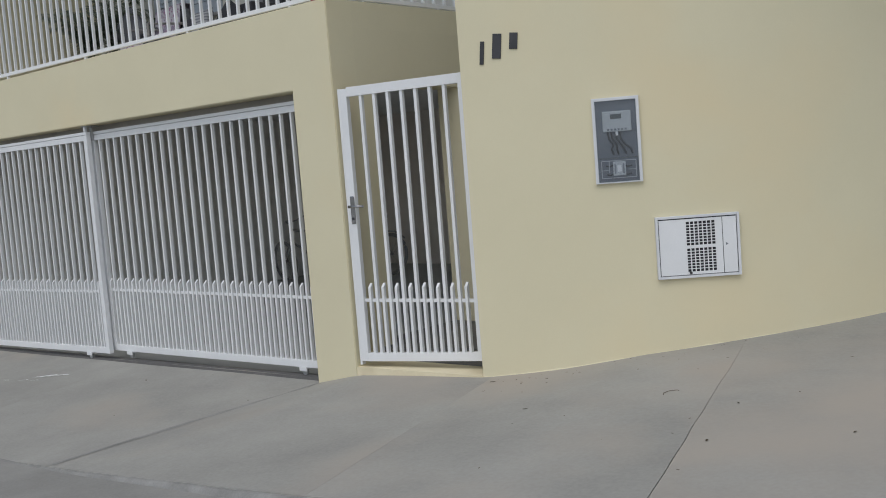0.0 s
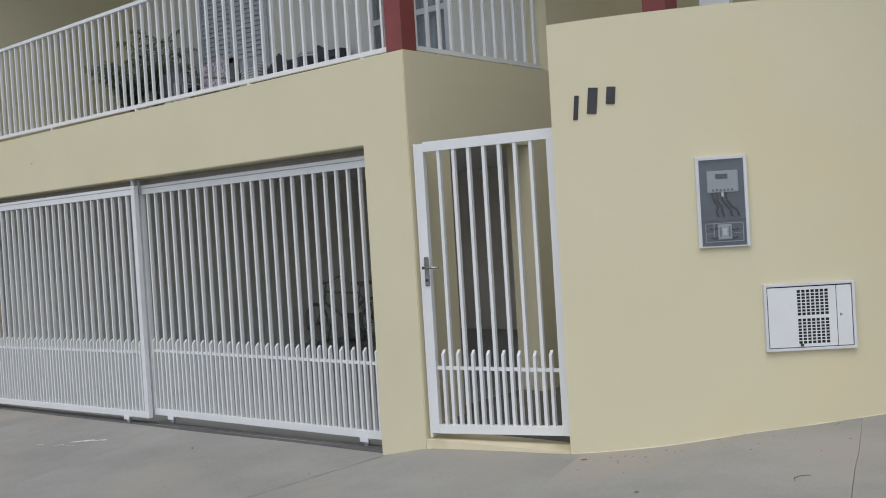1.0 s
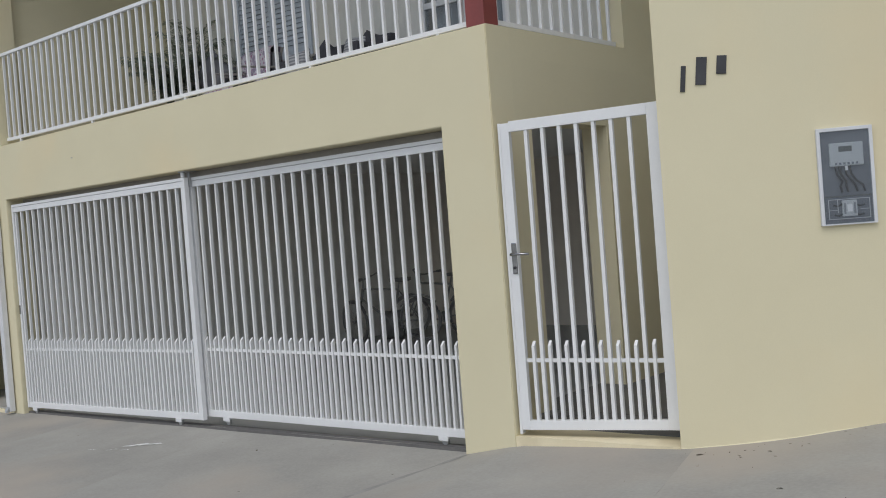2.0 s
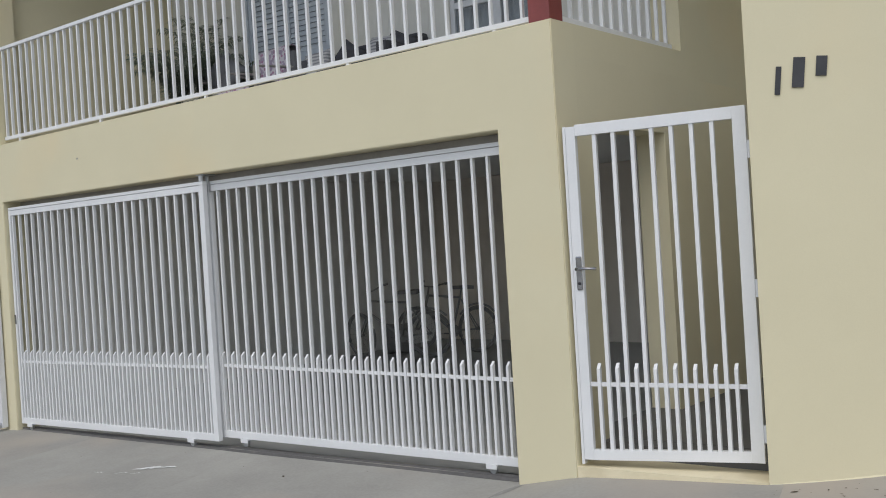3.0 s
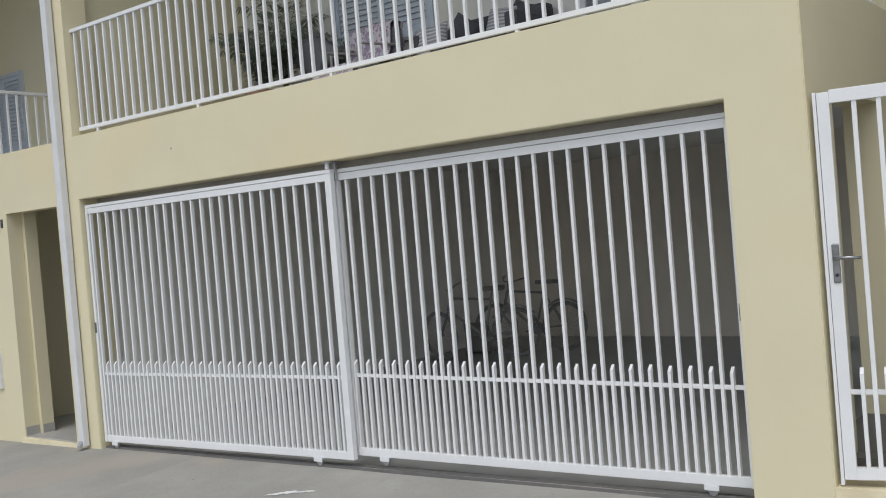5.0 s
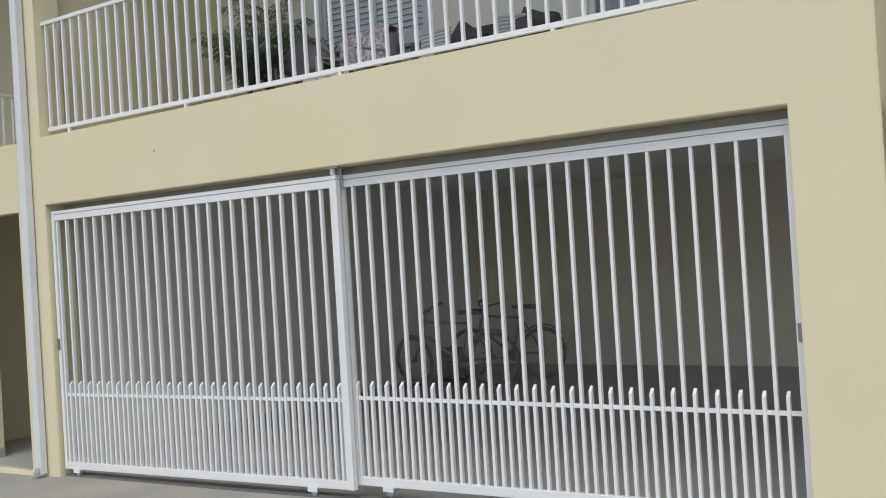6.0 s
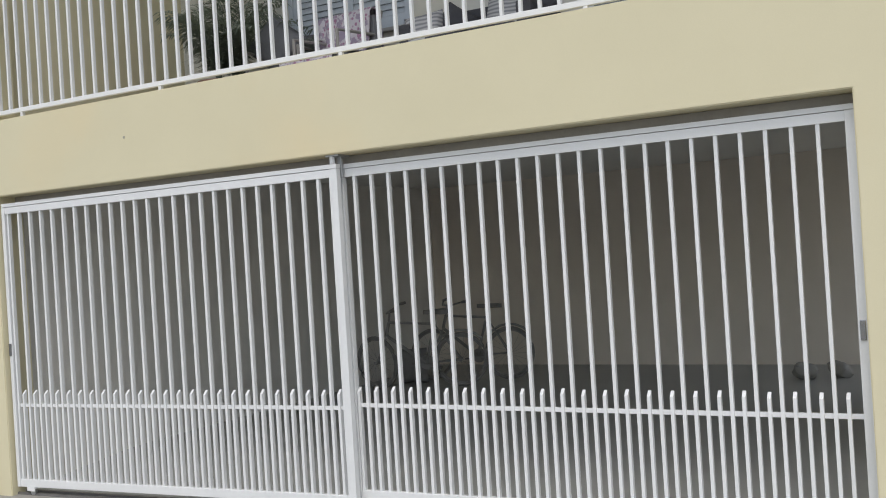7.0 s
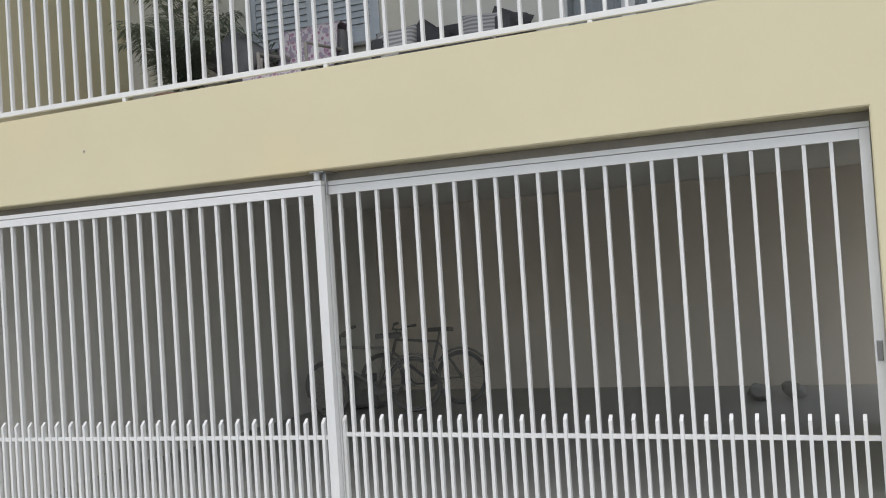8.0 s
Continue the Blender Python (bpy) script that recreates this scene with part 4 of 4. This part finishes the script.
# ---- bicycles in the garage ----
def bicycle(m, label, steer=0.0):
    t = thing("bicycle", label, "bicycle", "bicycles in the garage", m)
    R = 0.33
    for cx, turn in ((0.0, 0.0), (1.04, steer)):
        place = Matrix.Translation((cx, 0, R)) @ pose(0, 0, 0, 0, 0, turn)

        def ring(r, w, n=36, sides=8):
            bm = tube(bmesh.new(), [(r * math.cos(k * math.tau / n), 0, r * math.sin(k * math.tau / n)) for k in range(n)], w, sides, True)
            return bm

        wheel = part("wheel", tube(bmesh.new(), [(0, -0.045, 0), (0, 0.045, 0)], 0.02, 10), BIKE, t, at=place)
        part("tyre", ring(R - 0.02, 0.021), DUSTY, wheel, smooth=True)
        part("rim", ring(R - 0.047, 0.009), BIKE, wheel, smooth=True)
        for k in range(18):
            a = k * math.tau / 18
            part("spoke", tube(bmesh.new(), [(0.015 * math.cos(a + 1), 0.02 * (-1) ** k, 0.015 * math.sin(a + 1)), ((R - 0.05) * math.cos(a), 0, (R - 0.05) * math.sin(a))], 0.0013, 4), BIKE, wheel)
    bb, seat, headt, headb = (0.43, 0, 0.3), (0.3, 0, 0.78), (0.86, 0, 0.82), (0.9, 0, 0.66)
    bm = bmesh.new()
    for a, b, r in ((bb, seat, 0.017), (seat, headt, 0.016), (bb, headb, 0.02), (headt, headb, 0.02), ((0, 0.04, R), bb, 0.009), ((0, -0.04, R), bb, 0.009), ((0, 0.04, R), seat, 0.008), ((0, -0.04, R), seat, 0.008)):
        tube(bm, [a, b], r, 8)
    part("frame", bm, BIKE, t, smooth=True)
    part("fork", tube(tube(bmesh.new(), [headb, (0.96, 0.05, 0.5), (1.04, 0.05, R)], 0.011, 8), [headb, (0.96, -0.05, 0.5), (1.04, -0.05, R)], 0.011, 8), BIKE, t, smooth=True)
    part("handlebar", tube(tube(bmesh.new(), [headt, (0.84, 0, 0.95)], 0.014, 8), [(0.76, -0.3, 1.0), (0.85, -0.12, 0.95), (0.85, 0.12, 0.95), (0.76, 0.3, 1.0)], 0.012, 8), BIKE, t, smooth=True)
    for y in (-0.3, 0.3):
        part("grip", tube(bmesh.new(), [(0.76, y, 1.0), (0.7, y * 1.12, 1.01)], 0.018, 8), DUSTY, t)
    part("seat_post", tube(bmesh.new(), [seat, (0.275, 0, 0.9)], 0.013, 8), BIKE, t)
    part("saddle", prism([(0.12, -0.09), (0.2, -0.085), (0.3, -0.03), (0.42, -0.02), (0.42, 0.02), (0.3, 0.03), (0.2, 0.085), (0.12, 0.09)], "z", 0.9, 0.95), DUSTY, t)
    crank = part("chainring", tube(bmesh.new(), [(0.43, -0.05, 0.3), (0.43, -0.043, 0.3)], 0.09, 24), BIKE, t)
    for dx, y in ((0.16, -0.07), (-0.16, 0.07)):
        part("pedal", boxes((0.43 + dx - 0.05, 0.43 + dx + 0.05, y * 1.9 - 0.04, y * 1.9 + 0.04, 0.25, 0.27)), DUSTY, crank)
    part("rear_mudguard", tube(bmesh.new(), [(0.36 * math.cos(a), 0, R + 0.36 * math.sin(a)) for a in (0.6, 0.9, 1.2, 1.5, 1.8, 2.1, 2.4)], 0.016, 6), BIKE, t)
    return t


bicycle(pose(-5.2, 5.9, -0.12, 6, 0, 186), "dark old bicycle standing near the garage wall", 55)
bicycle(pose(-5.55, 5.3, -0.12, -5, 0, 200), "dark bicycle parked beside another in the garage", -30)
for x, y, w, rz in ((-1.72, 6.05, 0.26, 12), (-1.38, 6.2, 0.22, -25)):
    cushion("sack", "small dusty grey cloth sack lying on the garage floor", SACK, w, 0.22, 0.16, pose(x, y, -0.03, 65, 12, rz), "sack", "sacks on the garage floor")
bag = cushion("bag", "dark soft bag standing beside the bicycles", DUSTY, 0.36, 0.45, 0.26, pose(-6.35, 5.5, 0.1, 4, 0, 20), "bag")

# ---- the ground's small things ----
rng = random.Random(11)
bm = bmesh.new()
for i in range(95):
    x = rng.uniform(-7, 4.2)
    y = rng.uniform(-1.9, 0.6)
    if i < 45:
        x, y = rng.uniform(1.2, 3.2), 0.0
        y = face_y(x) - 0.12 - abs(rng.gauss(0, 0.25))
    if y > face_y(x) - 0.14 or (x < 1.2 and y > -0.06):
        continue
    z, r, a = top_z(x, y) + 0.001, rng.choice((0.003, 0.004, 0.006, 0.009)), rng.uniform(0, 6.3)
    vs = [bm.verts.new((x + r * k * math.cos(a + q), y + r * k * math.sin(a + q), z + rng.uniform(0, 0.002))) for q, k in ((0, 1.4), (1.4, 0.6), (3.1, 1.2), (4.7, 0.5))]
    bm.faces.new(vs)
tagged(part("litter", bm, DEBRIS), "scattered dry leaf bits and grit on the pavement", "litter", "", "stuff")
for x, y, r in ((3.37, -1.12, 0.021), (2.08, -0.72, 0.022), (3.27, -0.55, 0.018), (-2.29, -0.37, 0.035), (3.95, -0.92, 0.018), (1.36, -0.08, 0.03), (1.52, -0.03, 0.016), (1.75, -0.02, 0.018), (2.35, 0.1, 0.015)):
    lf = bmesh.new()
    a, z = rng.uniform(0, 6.3), top_z(x, y) + 0.002
    ring = []
    for k in range(10):
        q = k * math.tau / 10
        u, v = 0.75 * r * math.cos(q), r * 0.26 * math.sin(q) * (1 + 0.2 * math.cos(q))
        ring.append(lf.verts.new((u * math.cos(a) - v * math.sin(a), u * math.sin(a) + v * math.cos(a), 0.003 * abs(math.sin(q)))))
    lf.faces.new(ring)
    bmesh.ops.solidify(lf, geom=lf.faces[:], thickness=0.0015)
    tagged(part("dry_leaf", lf, DEBRIS, at=(x, y, z)), "small dry brown leaf lying on the pavement", "leaf", "dry leaves on the pavement")
st = part("stick", tube(bmesh.new(), [(x, y, top_z(x, y) + 0.008) for x, y in ((-5.5, -1.72), (-5.42, -1.5), (-5.37, -1.4))], 0.009, 8), DEBRIS)
tagged(st, "short dark stick lying on the pavement", "stick")
tw = part("twig", tube(bmesh.new(), [(x, y, top_z(x, y) + h) for x, y, h in ((2.80, -0.44, 0.002), (2.785, -0.41, 0.004), (2.80, -0.375, 0.006), (2.835, -0.345, 0.004), (2.85, -0.355, 0.002))], 0.002, 6, r_end=0.0012), DEBRIS)
tagged(tw, "thin dry twig lying on the pavement", "twig")
bm = bmesh.new()
for x0, y0, x1, y1, w in ((-3.80, -0.62, -3.60, -0.50, 0.07), (-3.63, -0.52, -3.47, -0.45, 0.036), (-3.86, -0.76, -3.76, -0.7, 0.012), (-3.7, -0.72, -3.62, -0.68, 0.01), (-4.1, -0.8, -4.0, -0.78, 0.008)):
    n = 10
    edge = []
    for i in range(n + 1):
        u = i / n
        x, y = x0 + (x1 - x0) * u, y0 + (y1 - y0) * u + 0.02 * noise.noise((u * 4, x0, 0))
        h = w * (0.25 + 0.75 * math.sin(math.pi * (0.06 + 0.88 * u))) * (0.7 + 0.5 * noise.noise((u * 7, y0, 2)))
        edge.append([bm.verts.new((x, y + k * h, top_z(x, y) + 0.003)) for k in (-1, 1)])
    for p, q in zip(edge, edge[1:]):
        bm.faces.new((p[0], q[0], q[1], p[1]))
tagged(part("paint_marks", bm, CHALK), "white paint smears spilt on the concrete", "paint marks", "", "stuff")

# uneven mortar along the foot of the curved wall
bm = bmesh.new()
prev = None
for i in range(220):
    s = i * 0.016
    x, y, h = round_wall(s)
    out = 0.003 + 0.007 * abs(noise.noise((s * 6, 0, 1))) + 0.004 * noise.noise((s * 30, 2, 1))
    up = 0.002 + 0.011 * abs(noise.noise((s * 3, 5, 1))) + 0.006 * noise.noise((s * 25, 7, 1))
    z = ground_z(x, y)
    nx, ny = math.sin(h), -math.cos(h)
    cur = [bm.verts.new(p) for p in ((x - nx * 0.01, y - ny * 0.01, z + up), (x + nx * out * 0.5, y + ny * out * 0.5, z + up * 0.75), (x + nx * out, y + ny * out, z - 0.02))]
    if prev:
        for k in range(2):
            bm.faces.new((prev[k], cur[k], cur[k + 1], prev[k + 1]))
    prev = cur
setting("plinth_trim", bm, CREAM, "uneven painted mortar along the foot of the wall", "trim", True)

# a hook left in the beam
hook = thing("wall_hook", "small dull screw hook fixed in the cream beam", "hook", "", pose(-5.378, 0, 2.492))
part("plate", boxes((-0.005, 0.005, -0.004, 0.002, -0.003, 0.008), bevel=0.001), STEEL_SHADE, hook)
part("shank", tube(bmesh.new(), [(0, 0, 0.004), (0.002, -0.014, 0.002), (0.008, -0.018, -0.010), (0.016, -0.012, -0.012)], 0.0024, 6), STEEL_SHADE, hook)
